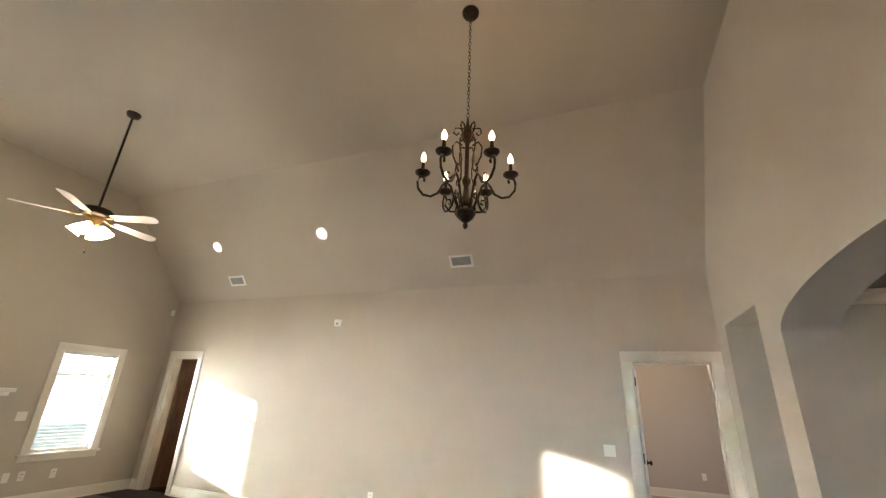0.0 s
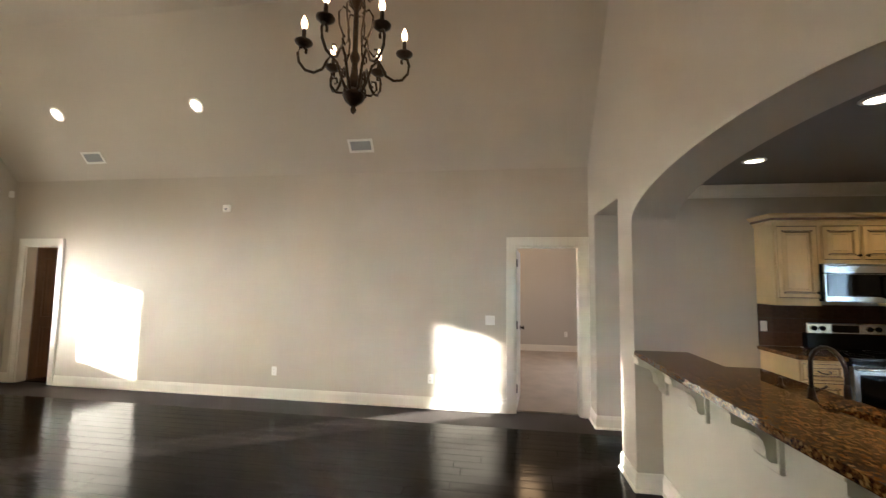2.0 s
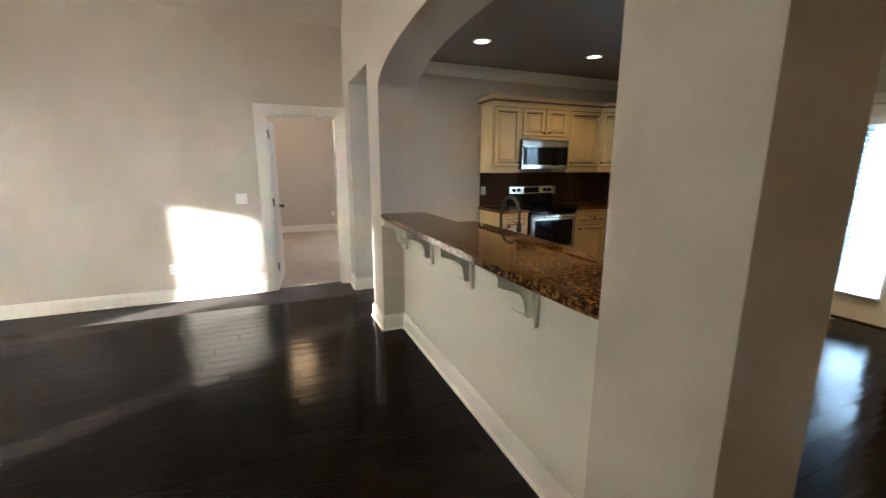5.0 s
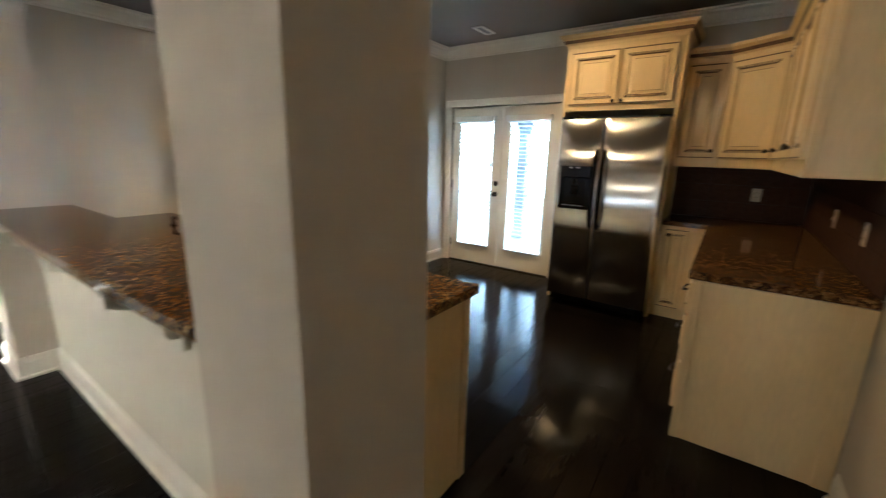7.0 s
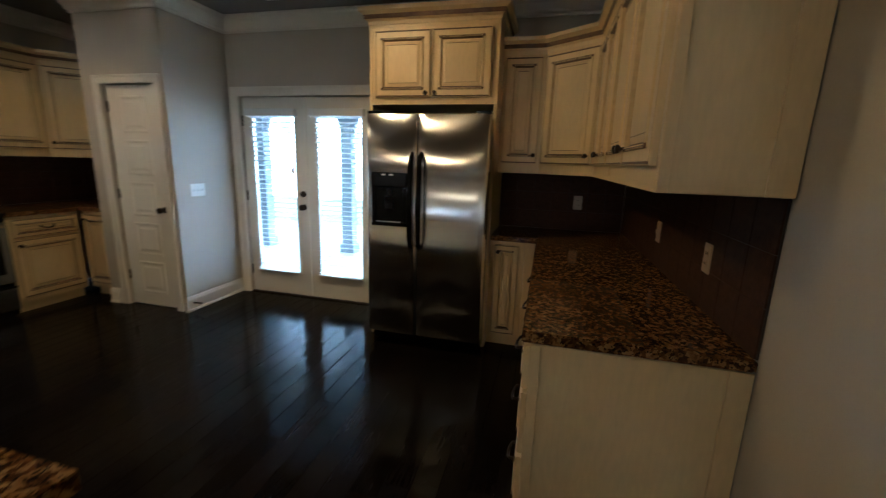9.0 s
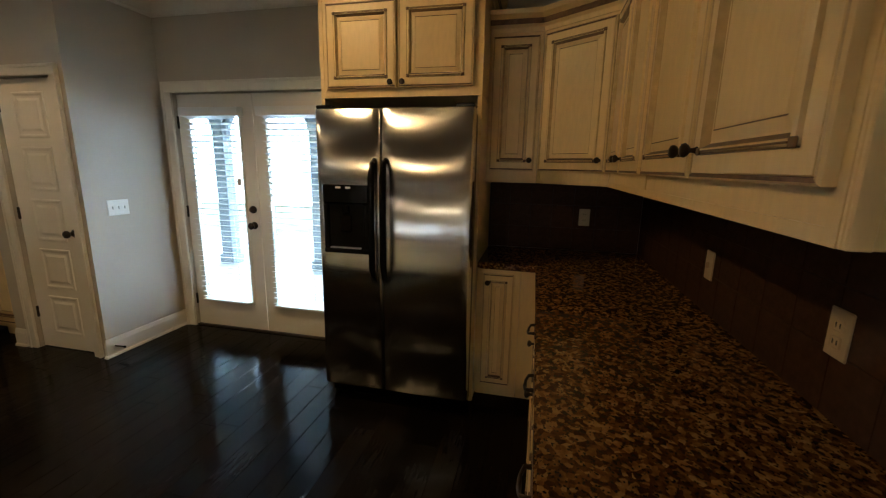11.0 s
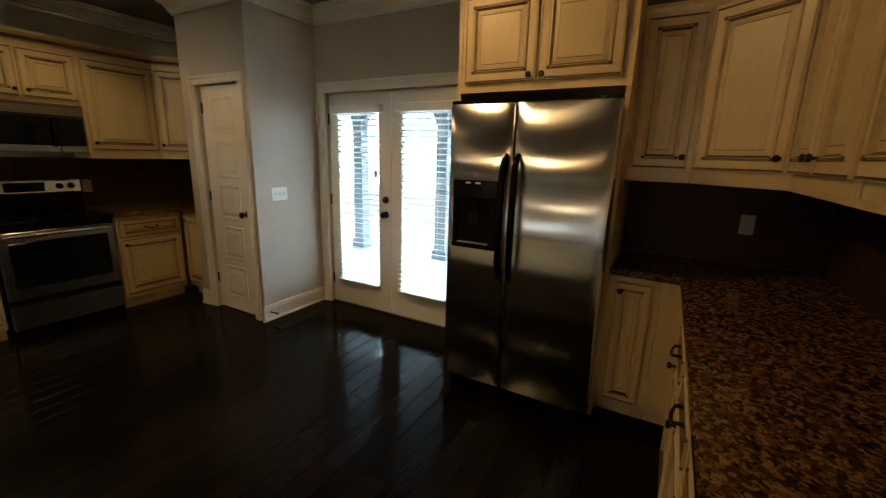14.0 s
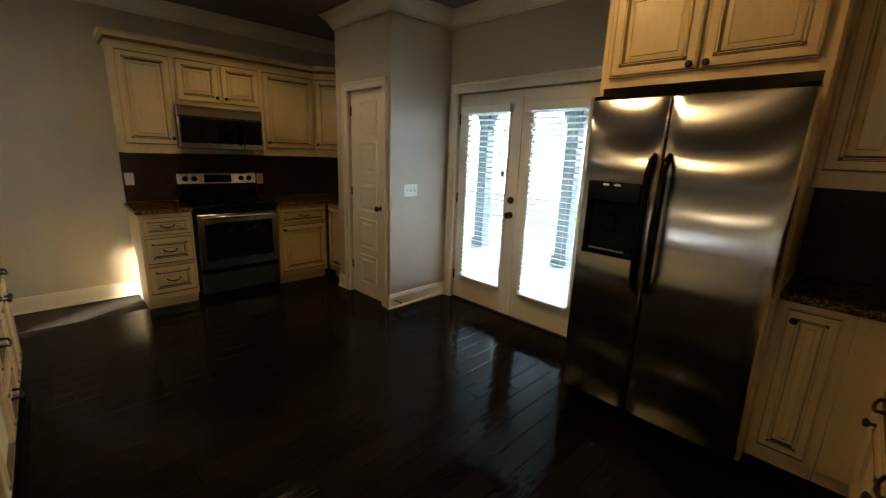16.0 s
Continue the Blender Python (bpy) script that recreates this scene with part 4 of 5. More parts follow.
pantry_door(pose(PX + 0.03, PD1 - 0.004, 0, 0, 0, -90), PD1 - PD0 - 0.008, 2.024)
stop = empty("door_stop", pose(3.58, PY0 - 0.016, 0.075), "short dark bronze spring door stop on the baseboard", "door stop")
part("spring", tube([(0, 0, 0), (0.005, -0.04, 0.0), (0.006, -0.075, 0)], 0.006, 8), BRONZE, stop)
part("tip", lathe([(0.009, 0), (0.009, 0.012), (0.005, 0.014)], 10, pose(0.006, -0.075, 0, 90)), BLACK, stop)


def blind(name, x0, x1, z0, z1, n, parent, deep=0.046, tilt=12):
    """A slatted blind facing -y over x0..x1: valance, slats, bottom rail, cords."""
    part("valance", boxes(((x0 - 0.04, -0.075, z1), (x1 + 0.04, -0.004, z1 + 0.07)), bevel=0.004), BLIND, parent, "white blind valance")
    me = bpy.data.meshes.new("slat")
    bm = bmesh.new()
    ys = [(-deep / 2, -0.001), (0, 0.0012), (deep / 2, -0.001)]
    t = math.tan(radians(tilt))
    rows = [[bm.verts.new((x, y, z + s - y * t)) for s in (0, 0.003) for y, z in (ys if s == 0 else ys[::-1])] for x in (x0, x1)]
    for k in range(6):
        bm.faces.new((rows[0][k], rows[0][(k + 1) % 6], rows[1][(k + 1) % 6], rows[1][k]))
    bm.faces.new(rows[0]), bm.faces.new(rows[1])
    bm.to_mesh(me), bm.free()
    me.materials.append(BLIND)
    for k in range(n):
        s = new("slat", me)
        s.parent, s.location = parent, (0, -0.035, z0 + 0.03 + (z1 - z0 - 0.04) * k / (n - 1))
    part("bottom_rail", box((x0, -0.06, z0 - 0.005), (x1, -0.012, z0 + 0.013), 0.004), BLIND, parent, "white bottom rail")
    for x in (x0 + 0.08, x1 - 0.08):
        part("cord", tube([(x, -0.06, z0), (x, -0.06, z1)], 0.0012, 5), BLIND, parent)


def french_leaf(m, w, h, knobs):
    """A glazed door leaf facing -y with a mounted blind."""
    d = empty("french_door", m, "cream french door leaf with full glass and white slatted blind", "door", "french doors")
    gx0, gx1, gz0, gz1 = 0.11, w - 0.125, 0.25, 1.86
    part("leaf", boxes(((0.003, 0, 0.01), (gx0, 0.044, h)), ((gx1, 0, 0.01), (w - 0.003, 0.044, h)), ((gx0, 0, 0.01), (gx1, 0.044, gz0)), ((gx0, 0, gz1), (gx1, 0.044, h))), TRIM, d)
    part("glazing_bead", boxes(((gx0 - 0.015, -0.012, gz0 - 0.015), (gx0 + 0.01, -0.0005, gz1 + 0.015)), ((gx1 - 0.01, -0.012, gz0 - 0.015), (gx1 + 0.015, -0.0005, gz1 + 0.015)), ((gx0 + 0.01, -0.012, gz0 - 0.015), (gx1 - 0.01, -0.0005, gz0 + 0.01)), ((gx0 + 0.01, -0.012, gz1 - 0.01), (gx1 - 0.01, -0.0005, gz1 + 0.015)), bevel=0.004), TRIM, d)
    pane = part("pane", box((gx0, 0.018, gz0), (gx1, 0.024, gz1)), GLASS, d, "clear glass pane")
    pane.visible_shadow = False
    blind("blind", gx0 + 0.002, gx1 - 0.002, gz0 + 0.01, gz1 - 0.02, 34, d)
    if knobs:
        for z in (0.955, 1.09):
            k = part("knob" if z < 1 else "deadbolt", lathe([(0.032, 0), (0.032, 0.006), (0.014, 0.014), (0.013, 0.03), (0.026, 0.036), (0.03, 0.05), (0.02, 0.062)] if z < 1 else [(0.032, 0), (0.032, 0.012), (0.022, 0.02), (0.02, 0.032)], 18, pose(w - 0.06, 0, z, 90)), BRONZE, d, "dark bronze lock hardware", True)
        part("tag", boxes(((w - 0.145, -0.066, 1.29), (w - 0.105, -0.0625, 1.35)), bevel=0.001), ALMOND, d, "small tan paper tag")
    for z in (0.2, 1.0, 1.75):
        hx = 0.0 if knobs else w
        part("hinge", box((hx - 0.007, -0.012, z), (hx + 0.007, 0.004, z + 0.1), 0.003), BRONZE, d, "dark bronze hinge")
    return d


LW = (FD1 - FD0 - 0.01) / 2
french_leaf(pose(EAST + 0.03, FD1 - 0.005, 0, 0, 0, -90), LW, 2.02, True)
french_leaf(pose(EAST + 0.03, FD1 - 0.005 - LW, 0, 0, 0, -90), LW, 2.02, False)
setting(part("trim_stop", boxes(((EAST + 0.076, FD0, 0.012), (EAST + 0.10, FD0 + 0.03, 2.03)), ((EAST + 0.076, FD1 - 0.03, 0.012), (EAST + 0.10, FD1, 2.03)), ((EAST + 0.076, FD0 + 0.03, 1.99), (EAST + 0.10, FD1 - 0.03, 2.03))), TRIM), "cream painted door stop round the french doors", "door jamb")
setting(part("threshold", box((EAST + 0.002, FD0, -0.02), (EAST + 0.16, FD1, 0.012), 0.004), BRONZE), "dark bronze door threshold", "threshold")


def bedroom_door(m, w, h):
    d = empty("door_bedroom", m, "cream painted bedroom door standing wide open", "door")
    part("leaf", box((0, 0, 0.01), (w, 0.035, h), 0.002), TRIM, d)
    for z in (0.22, 1.0, 1.78):
        part("hinge", box((-0.012, -0.012, z), (0.012, 0.003, z + 0.1), 0.003), BRONZE, d, "dark bronze hinge")
    part("knob", lathe([(0.03, 0), (0.028, 0.006), (0.012, 0.014), (0.012, 0.03), (0.026, 0.038), (0.028, 0.05), (0.016, 0.06)], 16, pose(w - 0.07, 0, 0.95, 90)), BRONZE, d, "dark bronze door knob", True)
    return d


bedroom_door(pose(BD0 + 0.026, NORTH + 0.10, 0, 0, 0, 84), 0.72, 2.0)


def hall_door(m, w, h):
    d = empty("door_hall", m, "brown stained wood door standing ajar in the hall", "door")
    part("leaf", box((0, 0, 0.01), (w, 0.035, h), 0.002), BROWN, d)
    for x in (0.09, w / 2 + 0.03):
        for z, hh in ((0.2, 0.6), (0.95, 0.9)):
            part("panel", rings(bmesh.new(), x, z, w / 2 - 0.12, hh, [(-0.003, 0.001, 0), (0, -0.006, 0), (0.012, -0.006, 0), (0.03, -0.001, 0), (0.05, -0.005, 0)]), BROWN, d)
    part("knob", lathe([(0.03, 0), (0.028, 0.006), (0.012, 0.014), (0.012, 0.03), (0.026, 0.038), (0.028, 0.05), (0.016, 0.06)], 16, pose(w - 0.07, 0, 0.95, 90)), BRONZE, d, "dark bronze door knob", True)
    return d


hall_door(pose(HD0 + 0.03, NORTH + 0.14, 0, 0, 0, 68), 0.72, 2.0)


# ---- windows of the great room ----
def window(name, y0, y1, z0, z1, slats, label):
    w, m = y1 - y0, pose(WEST, (y0 + y1) / 2, z0, 0, 0, 90)
    casing("trim_casing", m, w, z1 - z0, 0.1, "white painted window casing with sill and apron", True)
    win = part(name, bmesh.new(), TRIM)
    win.matrix_world = m
    setting(win, label, "window")
    a, h = w / 2, z1 - z0
    part("window_frame", boxes(((-a, 0.05, 0), (-a + 0.04, 0.11, h)), ((a - 0.04, 0.05, 0), (a, 0.11, h)), ((-a + 0.04, 0.05, 0), (a - 0.04, 0.11, 0.045)), ((-a + 0.04, 0.05, h - 0.045), (a - 0.04, 0.11, h)), ((-a + 0.04, 0.06, h * 0.74), (a - 0.04, 0.10, h * 0.74 + 0.04)), bevel=0.003), TRIM, win)
    for lo, hi in ((0.045, h * 0.74), (h * 0.74 + 0.04, h - 0.045)):
        p = part("pane", box((-a + 0.04, 0.078, lo), (a - 0.04, 0.083, hi)), GLASS, win, "clear glass pane")
        p.visible_shadow = False
    if slats:
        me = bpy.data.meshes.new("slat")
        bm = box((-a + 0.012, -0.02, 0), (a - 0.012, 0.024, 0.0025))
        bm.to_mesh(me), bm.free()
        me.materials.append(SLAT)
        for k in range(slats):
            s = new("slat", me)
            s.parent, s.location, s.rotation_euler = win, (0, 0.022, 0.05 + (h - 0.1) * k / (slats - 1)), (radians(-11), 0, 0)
        part("headrail", box((-a + 0.008, -0.012, h - 0.05), (a - 0.008, 0.046, h), 0.004), BLIND, win, "white blind headrail")
    return win


window("window_1", *WINS[0], 30, "white framed window with open slatted blind")
window("window_2", *WINS[1], 52, "tall white framed window with open slatted blind")
window("window_3", *WINS[2], 58, "narrow tall white framed window with open slatted blind")

# ---- fireplace mantel at the west wall ----
mantel = empty("fireplace", pose(WEST, -1.15, 0, 0, 0, 90), "white painted fireplace mantel on the west wall", "fireplace")
part("mantel_shelf", boxes(((-0.86, -0.22, 1.40), (0.86, -0.003, 1.45)), ((-0.82, -0.18, 1.35), (0.82, -0.003, 1.40)), bevel=0.006), TRIM, mantel)
part("surround", boxes(((-0.76, -0.12, 0), (-0.5, -0.003, 1.35)), ((0.5, -0.12, 0), (0.76, -0.003, 1.35)), ((-0.5, -0.12, 1.0), (0.5, -0.003, 1.35)), bevel=0.004), TRIM, mantel)
part("firebox", box((-0.5, -0.06, 0), (0.5, -0.003, 1.0)), BLACK, mantel)


# ---- plates ----
def plate(m, kind, gangs=1, label="", finish=None):
    """A wall plate facing -y, its middle at the origin."""
    w = 0.072 + 0.046 * (gangs - 1)
    name = {"switch": "light_switch", "outlet": "wall_outlet", "blank": "wall_plate"}[kind]
    p = empty(name, m, label or {"switch": "white plastic light switch plate on the wall", "outlet": "white plastic wall outlet plate", "blank": "white blank cable plate on the wall"}[kind], name.replace("_", " "), name.replace("_", " ") + " plates")
    part("plate", box((-w / 2, -0.006, -0.058), (w / 2, 0, 0.058), 0.003), finish or PLATE, p)
    for g in range(gangs):
        x = (g - (gangs - 1) / 2) * 0.046
        if kind == "switch":
            part("toggle", box((x - 0.005, -0.018, -0.010), (x + 0.005, -0.006, 0.012), 0.002), finish or PLATE, p)
        elif kind == "outlet":
            for z in (-0.02, 0.02):
                r = part("receptacle", box((x - 0.016, -0.0085, z - 0.014), (x + 0.016, -0.006, z + 0.014), 0.003), finish or PLATE, p)
                part("slot", boxes(((x - 0.008, -0.0095, z - 0.005), (x - 0.005, -0.0084, z + 0.006)), ((x + 0.005, -0.0095, z - 0.005), (x + 0.008, -0.0084, z + 0.006))), SLOT, r)
    return p


plate(pose(-4.05, NORTH, 0.36), "outlet")
plate(pose(-1.928, NORTH, 0.36), "outlet")
plate(pose(-1.188, NORTH, 1.11), "switch", 2)
plate(pose(-7.28, NORTH, 1.14), "switch", 2)
plate(pose(WEST, -0.04, 1.10, 0, 0, 90), "blank", 2)
for y in (0.03, 0.19):
    plate(pose(WEST, y, 0.365, 0, 0, 90), "blank" if y < 0.1 else "outlet")
plate(pose(WEST, 0.545, 0.355, 0, 0, 90), "outlet")
plate(pose(3.765, PY0, 1.125, 0, 0, 0), "switch", 3, "white three-gang light switch plate by the french doors")
plate(pose(3.08, SOUTH + 0.013, 1.11, 0, 0, 180), "switch", 1, "almond plastic light switch plate on the slate backsplash", ALMOND)
plate(pose(2.36, SOUTH + 0.013, 1.12, 0, 0, 180), "outlet", 1, "almond plastic outlet plate on the slate backsplash", ALMOND)
plate(pose(EAST - 0.013, -3.66, 1.15, 0, 0, -90), "outlet", 1, "almond plastic outlet plate on the slate backsplash", ALMOND)
plate(pose(1.88, NORTH - 0.013, 1.135), "switch")
plate(pose(3.08, NORTH - 0.013, 1.12), "outlet", 1, "almond plastic outlet plate on the slate backsplash", ALMOND)
plate(pose(0.40, 6.3, 0.39), "outlet")
alarm = empty("smoke_alarm", pose(-4.86, NORTH, 2.56), "small white square alarm box on the wall", "alarm")
part("case", box((-0.055, -0.045, -0.05), (0.055, 0, 0.05), 0.01), PLATE, alarm)
part("lens", box((-0.02, -0.05, -0.03), (0.02, -0.044, 0.0), 0.003), GREY, alarm)
sensor = empty("alarm_sensor", pose(WEST, 1.60, 2.81, 0, 0, 60), "small white corner alarm sensor", "sensor")
part("case", box((-0.03, -0.05, -0.05), (0.03, 0.0, 0.05), 0.01), PLATE, sensor)

# ---- ceiling fixtures ----
SLOPE = math.degrees(math.atan2(RIDGE - EAVE, NORTH - CREASE))


def on_slope(x, y):
    """A pose on the north slope, -z out into the room."""
    return pose(x, y, EAVE + (NORTH - y) * (RIDGE - EAVE) / (NORTH - CREASE), -SLOPE)


def vent(m, w, h, label="white louvred ceiling vent with grey slats"):
    v = empty("ceiling_vent", m, label, "vent", "ceiling vents")
    part("frame", boxes(((-w / 2, -h / 2, -0.012), (-w / 2 + 0.03, h / 2, 0)), ((w / 2 - 0.03, -h / 2, -0.012), (w / 2, h / 2, 0)), ((-w / 2 + 0.03, -h / 2, -0.012), (w / 2 - 0.03, -h / 2 + 0.03, 0)), ((-w / 2 + 0.03, h / 2 - 0.03, -0.012), (w / 2 - 0.03, h / 2, 0)), bevel=0.003), PLATE, v)
    part("backing", box((-w / 2 + 0.028, -h / 2 + 0.028, -0.004), (w / 2 - 0.028, h / 2 - 0.028, -0.001)), GREY, v)
    n = max(4, int((h - 0.06) / 0.018))
    for k in range(n):
        y = -h / 2 + 0.03 + (h - 0.06) * (k + 0.5) / n
        s = part("slat", box((-w / 2 + 0.03, -0.006, -0.001), (w / 2 - 0.03, 0.006, 0.001)), GREY, v)
        s.matrix_local = pose(0, y, -0.008, 35)
    return v


vent(on_slope(-2.845, 1.435), 0.33, 0.18)
vent(on_slope(-6.87, 1.455), 0.33, 0.18)
vent(pose(3.74, -1.06, KCEIL), 0.30, 0.12, "small louvred vent in the kitchen ceiling")


def can_light(m, lit=True):
    c = empty("recessed_light", m, "round white recessed downlight, lit", "downlight", "recessed downlights")
    part("trim_ring", lathe([(0.070, -0.001), (0.095, -0.001), (0.095, -0.006), (0.070, -0.012), (0.070, -0.001)], 28, Matrix(), False), PLATE, c, "white trim ring", True)
    part("bulb", lathe([(0.069, -0.003), (0.05, -0.008), (0.02, -0.011)], 24), CANLIT, c, "glowing bulb face", True)
    return c


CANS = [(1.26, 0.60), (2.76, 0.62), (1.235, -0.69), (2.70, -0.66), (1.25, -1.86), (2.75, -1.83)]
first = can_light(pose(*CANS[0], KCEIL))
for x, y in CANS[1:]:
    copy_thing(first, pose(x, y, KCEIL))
# Like fixtures, but energy and tilt are set unequal to brighten the south side.
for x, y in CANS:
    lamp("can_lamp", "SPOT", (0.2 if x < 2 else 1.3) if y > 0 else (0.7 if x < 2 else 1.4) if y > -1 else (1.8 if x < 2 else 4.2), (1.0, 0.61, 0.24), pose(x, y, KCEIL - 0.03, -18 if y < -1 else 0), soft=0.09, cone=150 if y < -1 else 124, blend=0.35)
for x, y in ((-7.03, 1.06), (-4.92, 1.05)):
    copy_thing(first, on_slope(x, y))
    lamp("can_lamp", "SPOT", 0.52, (1.0, 0.75, 0.48), on_slope(x, y) @ pose(0, 0, -0.03), soft=0.05, cone=120)


def chandelier(m, size):
    """Six scrolled candle arms round a turned stem, hung by a chain; the origin at the finial's tip."""
    c = empty("chandelier", m @ Matrix.Scale(size, 4), "dark bronze scrolled chandelier with six lit candle bulbs", "chandelier")
    part("finial", lathe([(0.004, 0), (0.014, 0.012), (0.018, 0.026), (0.010, 0.042), (0.022, 0.05), (0.05, 0.075), (0.062, 0.10), (0.064, 0.115), (0.045, 0.13), (0.03, 0.15)], 18), IRON, c, "", True)
    part("stem", lathe([(0.028, 0.15), (0.035, 0.19), (0.022, 0.24), (0.016, 0.30), (0.028, 0.33), (0.03, 0.35), (0.016, 0.38), (0.015, 0.62), (0.022, 0.66), (0.035, 0.70), (0.03, 0.74), (0.012, 0.79), (0.008, 0.84)], 16), IRON, c, "", True)
    for k in range(6):
        turn = pose(0, 0, 0, 0, 0, 60 * k + 19.4)

        def at(pts):
            return [turn @ Vector((r if r < 0.12 else 0.12 + (r - 0.12) * 0.79, 0, z)) for r, z in pts]
        curl = [(0.33 + 0.036 * math.cos(a) * (1 - k2 * 0.05), 0.345 + 0.036 * math.sin(a) * (1 - k2 * 0.05)) for k2, a in enumerate([math.radians(10 + 28 * j) for j in range(12)])]
        arm = part("arm", tube(at([(0.04, 0.13), (0.07, 0.20), (0.10, 0.30), (0.14, 0.34), (0.17, 0.30), (0.20, 0.25), (0.26, 0.225), (0.32, 0.235), (0.365, 0.28), (0.374, 0.33), (0.36, 0.365), (0.335, 0.372), (0.315, 0.355), (0.32, 0.335)]), 0.0085, 8), IRON, c, "scrolled dark bronze arm", True)
        part("scroll", tube(at([(0.035, 0.62), (0.075, 0.65), (0.10, 0.61), (0.095, 0.54), (0.07, 0.47), (0.075, 0.40), (0.11, 0.36), (0.135, 0.38), (0.13, 0.41), (0.11, 0.405)]), 0.0065, 7), IRON, arm, "thin bronze scroll", True)
        part("crest", tube(at([(0.02, 0.70), (0.05, 0.76), (0.085, 0.76), (0.095, 0.72), (0.075, 0.70), (0.06, 0.72)]), 0.006, 7), IRON, arm, "", True)
        part("lower_scroll", tube(at([(0.055, 0.12), (0.10, 0.12), (0.135, 0.16), (0.125, 0.205), (0.10, 0.205), (0.095, 0.18), (0.11, 0.17)]), 0.007, 7), IRON, arm, "", True)
        cup = turn @ pose(0.29, 0, 0.372)
        part("bobeche", lathe([(0.012, 0), (0.03, 0.006), (0.05, 0.022), (0.052, 0.03), (0.03, 0.026), (0.014, 0.03)], 18, cup), IRON, arm, "dark bronze drip pan", True)
        part("candle", lathe([(0.0125, 0.028), (0.0125, 0.105), (0.010, 0.108)], 12, cup), BRONZE, arm, "dark candle sleeve", True)
        part("bulb", lathe([(0.008, 0.106), (0.015, 0.122), (0.018, 0.138), (0.014, 0.158), (0.007, 0.175), (0.002, 0.186)], 14, cup), BULB, arm, "glowing flame-tip bulb", True)
    bm = bmesh.new()
    z, k = 0.85, 0
    top = (RIDGE - m.translation.z) / size - 0.04
    while z < top:
        q = pose(0, 0, z + 0.018, 0, 0, 90 * (k % 2))
        tube_into(bm, [q @ Vector((0.010 * math.cos(a), 0, 0.021 * math.sin(a))) for a in [2 * math.pi * j / 10 for j in range(11)]], 0.0026, 5)
        z, k = z + 0.033, k + 1
    part("chain", bm, IRON, c, "dark bronze link chain", True)
    part("canopy", lathe([(0.012, top - 0.02), (0.05, top - 0.005), (0.065, top + 0.02), (0.066, top + 0.039)], 22), IRON, c, "dark bronze ceiling canopy", True)
    return c


CHX, CHY, CHZ = -1.945, -1.12, 2.615
chandelier(pose(CHX, CHY, CHZ), 1.06)
for k in range(6):
    a = radians(60 * k + 19.4)
    lamp("candle_lamp", "POINT", 0.1, (1.0, 0.6, 0.3), pose(CHX + 0.307 * math.cos(a), CHY + 0.307 * math.sin(a), CHZ + 0.615), soft=0.02)


def ceiling_fan(m, top):
    """A five-blade fan on a downrod with a light kit; the origin at the motor's middle."""
    f = empty("ceiling_fan", m, "five-blade ceiling fan with bronze motor and frosted lights", "ceiling fan")
    part("canopy", lathe([(0.02, top - 0.06), (0.06, top - 0.045), (0.075, top - 0.01), (0.075, top)], 22), BRONZE, f, "", True)
    part("downrod", lathe([(0.0125, 0.06), (0.0125, top - 0.05)], 12), BRONZE, f, "long dark bronze downrod", True)
    part("motor", lathe([(0.03, 0.085), (0.05, 0.07), (0.135, 0.055), (0.15, 0.03), (0.148, -0.01), (0.12, -0.03), (0.08, -0.035)], 28), BRONZE, f, "dark bronze motor housing", True)
    part("switch_housing", lathe([(0.08, -0.035), (0.07, -0.07), (0.055, -0.10), (0.06, -0.13), (0.04, -0.15)], 22), BRASS, f, "antique brass lower housing", True)
    for k in range(5):
        turn = pose(0, 0, -0.03, 0, 0, 21 + 72 * k)
        arm = part("blade_arm", tube([turn @ Vector(p) for p in ((0.09, 0, 0.0), (0.15, 0.012, -0.012), (0.21, 0, -0.008))], [0.012, 0.009, 0.014], 8), BRASS, f, "antique brass blade arm", True)
        bm = bmesh.new()
        lay = turn @ pose(0.19, 0, -0.008, -12)
        outline = [(0, -0.05), (0.10, -0.062), (0.40, -0.07), (0.46, -0.06), (0.485, -0.03), (0.485, 0.03), (0.46, 0.06), (0.40, 0.07), (0.10, 0.062), (0, 0.05)]
        lo = [bm.verts.new(lay @ Vector((x, y, -0.003))) for x, y in outline]
        hi = [bm.verts.new(lay @ Vector((x, y, 0.003))) for x, y in outline]
        bm.faces.new(lo), bm.faces.new(hi)
        for j in range(10):
            bm.faces.new((lo[j], lo[(j + 1) % 10], hi[(j + 1) % 10], hi[j]))
        part("blade", bm, BLADE, f, "pale fan blade")
    for k in range(4):
        a = 45 + 90 * k
        q = pose(0.085 * math.cos(radians(a)), 0.085 * math.sin(radians(a)), -0.13, 0, 0, a) @ pose(0, 0, 0, 0, 148, 0)
        part("shade", lathe([(0.02, 0), (0.035, 0.02), (0.05, 0.06), (0.062, 0.10), (0.075, 0.115), (0.06, 0.10)], 16, q), FROST, f, "frosted glass tulip shade", True)
    part("pull_chain", tube([(0.03, 0, -0.15), (0.03, 0, -0.42)], 0.0015, 5), BRASS, f)
    part("chain_fob", lathe([(0.003, 0.012), (0.008, 0.004), (0.008, -0.012), (0.003, -0.018)], 10, pose(0.03, 0, -0.43)), BRONZE, f, "dark chain fob", True)
    return f


ceiling_fan(pose(-6.14, -1.13, 3.26), RIDGE - 3.26)
lamp("fan_lamp", "POINT", 3.2, (1.0, 0.78, 0.5), pose(-6.14, -1.13, 2.90), soft=0.16)

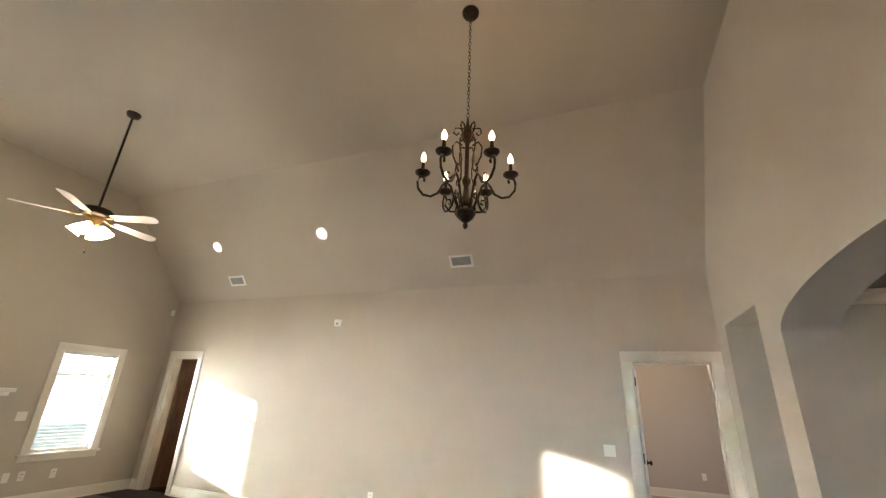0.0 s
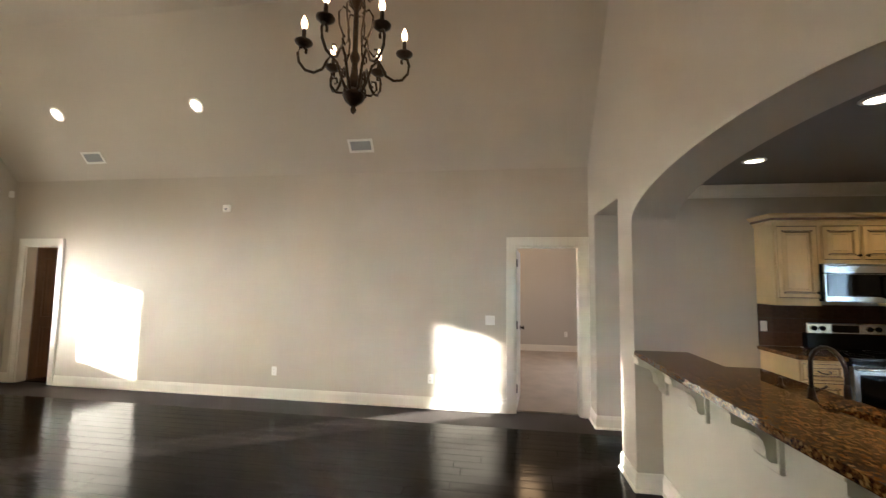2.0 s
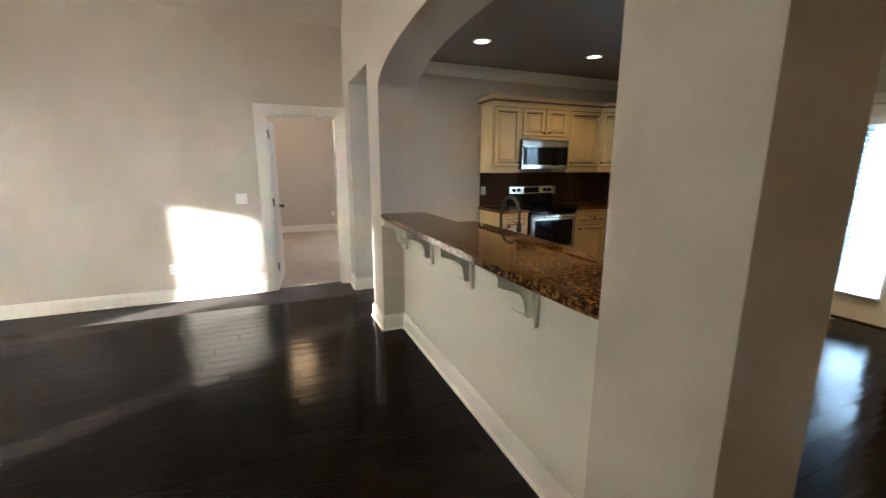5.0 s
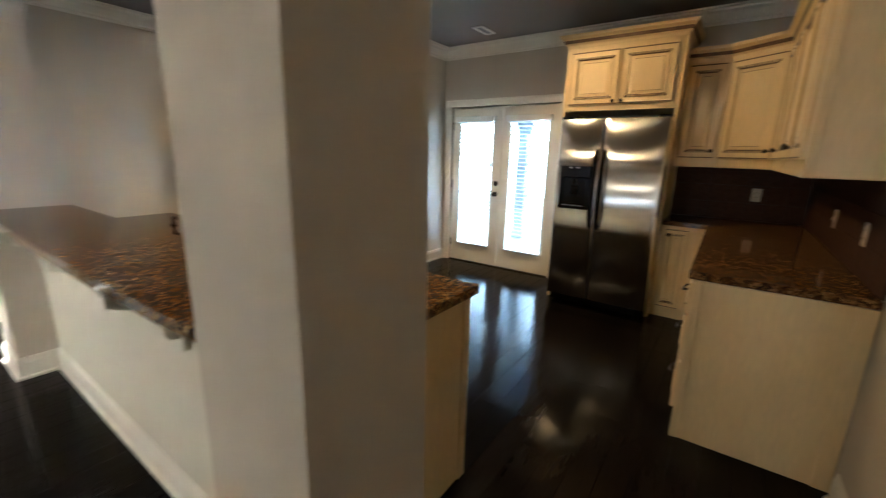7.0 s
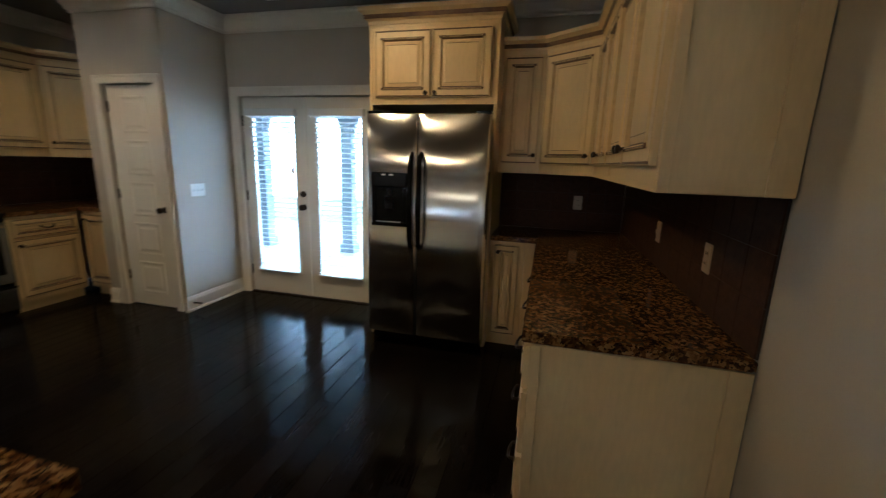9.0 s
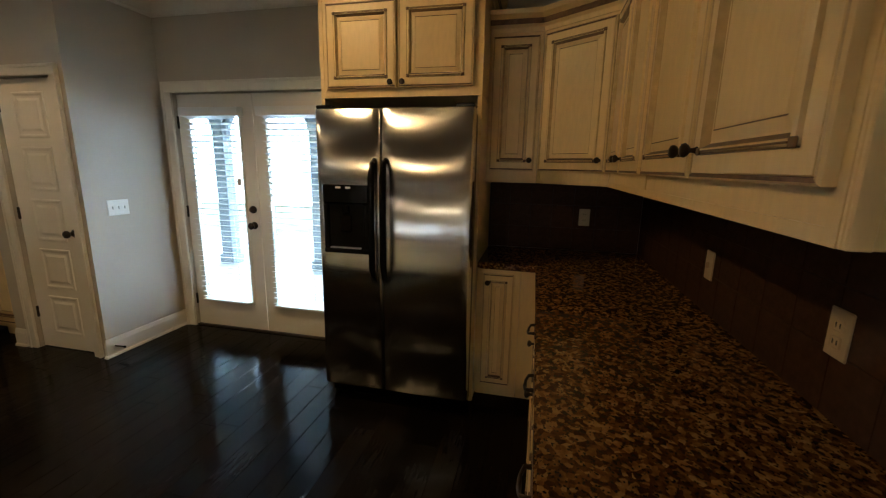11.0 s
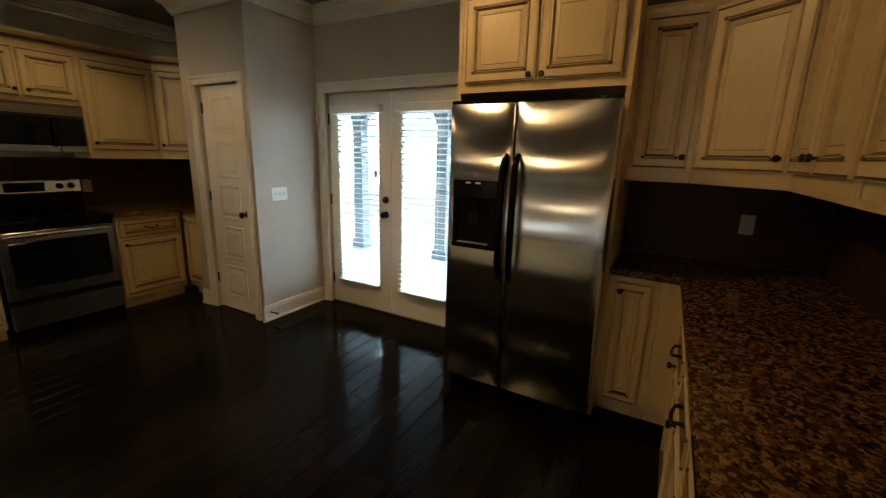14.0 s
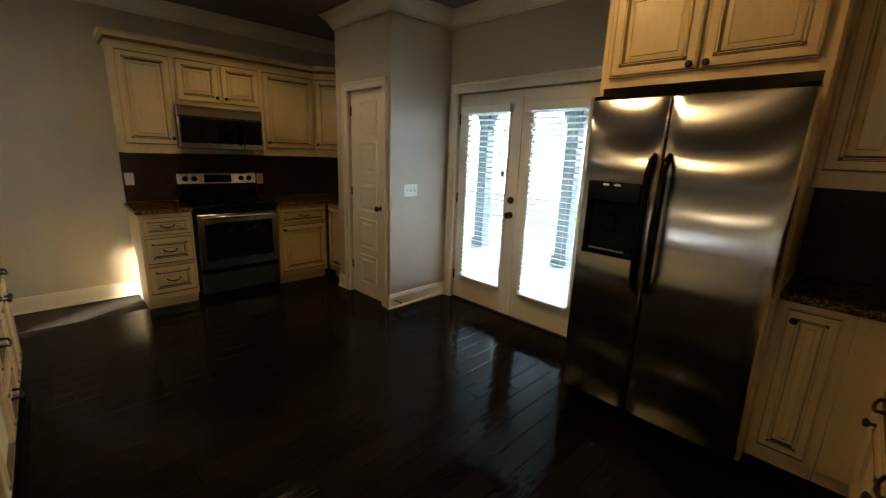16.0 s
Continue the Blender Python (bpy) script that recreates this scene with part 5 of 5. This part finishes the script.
# ---- porch ----
for y in (2.71, 1.17, -0.37, -1.91):
    post = empty("porch_post", pose(6.5, y, -0.03), "weathered grey timber porch post with curved braces", "post", "porch posts")
    part("post", box((-0.09, -0.09, 0), (0.09, 0.09, 2.45), 0.006), PORCH, post)
    part("foot", box((-0.12, -0.12, 0), (0.12, 0.12, 0.14), 0.008), PORCH, post)
    for s in (-1, 1):
        pts = [(0, s * 0.06, 1.85), (0, s * 0.14, 2.1), (0, s * 0.30, 2.3), (0, s * 0.55, 2.42)]
        part("brace", tube(pts, 0.055, 6), PORCH, post)
setting(part("porch_beam", box((6.38, -6, 2.42), (6.62, 4, 2.75)), PORCH), "weathered grey timber porch beam", "beam")
setting(part("porch_roof", box((EAST + 0.15, -6.2, 2.76), (6.9, 4.2, 2.9)), PORCH), "porch roof over the slab", "roof")
# Added glowing panel for the bright outdoors; it also lights the kitchen.
EASTGLOW = glow("glowing_east_backdrop", (0.54, 0.76, 1.0), 1.3)
setting(part("backdrop_east", box((16, -30, -0.2), (16.1, 30, 9)), EASTGLOW), "plain glowing panel standing in for the bright distance beyond the porch", "backdrop")
# Second glowing panel, kept low so the sun passes over it.
WESTGLOW = glow("glowing_west_backdrop", (0.85, 0.92, 1.0), 0.28)
setting(part("backdrop_west", box((-26.1, -25, -0.2), (-26, 20, 3.1)), WESTGLOW), "plain glowing panel standing in for the bright distance beyond the windows", "backdrop")

# ---- floor planks, last ----
PW = 0.127
LENGTHS = (0.75, 1.05, 1.35, 1.65)


def plank_mesh_into(bm, x, y, length):
    e = 0.002
    pts = [(x + 0.0006, y + 0.0006), (x + length - 0.0006, y + 0.0006), (x + length - 0.0006, y + PW - 0.0006), (x + 0.0006, y + PW - 0.0006)]
    ins = [(x + e, y + e), (x + length - e, y + e), (x + length - e, y + PW - e), (x + e, y + PW - e)]
    a = [bm.verts.new((*p, -0.016)) for p in pts]
    b = [bm.verts.new((*p, -0.0016)) for p in pts]
    c = [bm.verts.new((*p, 0.0)) for p in ins]
    for lo, hi in ((a, b), (b, c)):
        for k in range(4):
            bm.faces.new((lo[k], lo[(k + 1) % 4], hi[(k + 1) % 4], hi[k]))
    bm.faces.new(c)


plank_data = {}


def plank_mesh(length):
    bm = bmesh.new()
    plank_mesh_into(bm, 0, 0, length)
    me = bpy.data.meshes.new("plank")
    bm.to_mesh(me), bm.free()
    me.materials.append(PLANK)
    return me


rest = bmesh.new()
rng = random.Random(4)
row, count = 0, 0
while SOUTH - 1.1 + row * PW < NORTH:
    y = BACK - 0.1 + row * PW
    if y > NORTH:
        break
    x = WEST - rng.random() * 0.5
    end = EAST if y > SOUTH - 0.1 else THICK - 0.1
    while x < end - 0.02:
        length = min(rng.choice(LENGTHS), end - x)
        if x + length / 2 > 0.6 and count < 300 and y > SOUTH - 0.1:
            if length not in plank_data:
                plank_data[length] = plank_mesh(length)
            p = new("plank", plank_data[length])
            p.parent, p.location = floor, (x, y, 0)
            count += 1
        else:
            plank_mesh_into(rest, x, y, length)
        x += length
    row += 1
tagged(part("planks", rest, PLANK, floor, "dark scraped planks of the great room"), kind="stuff")
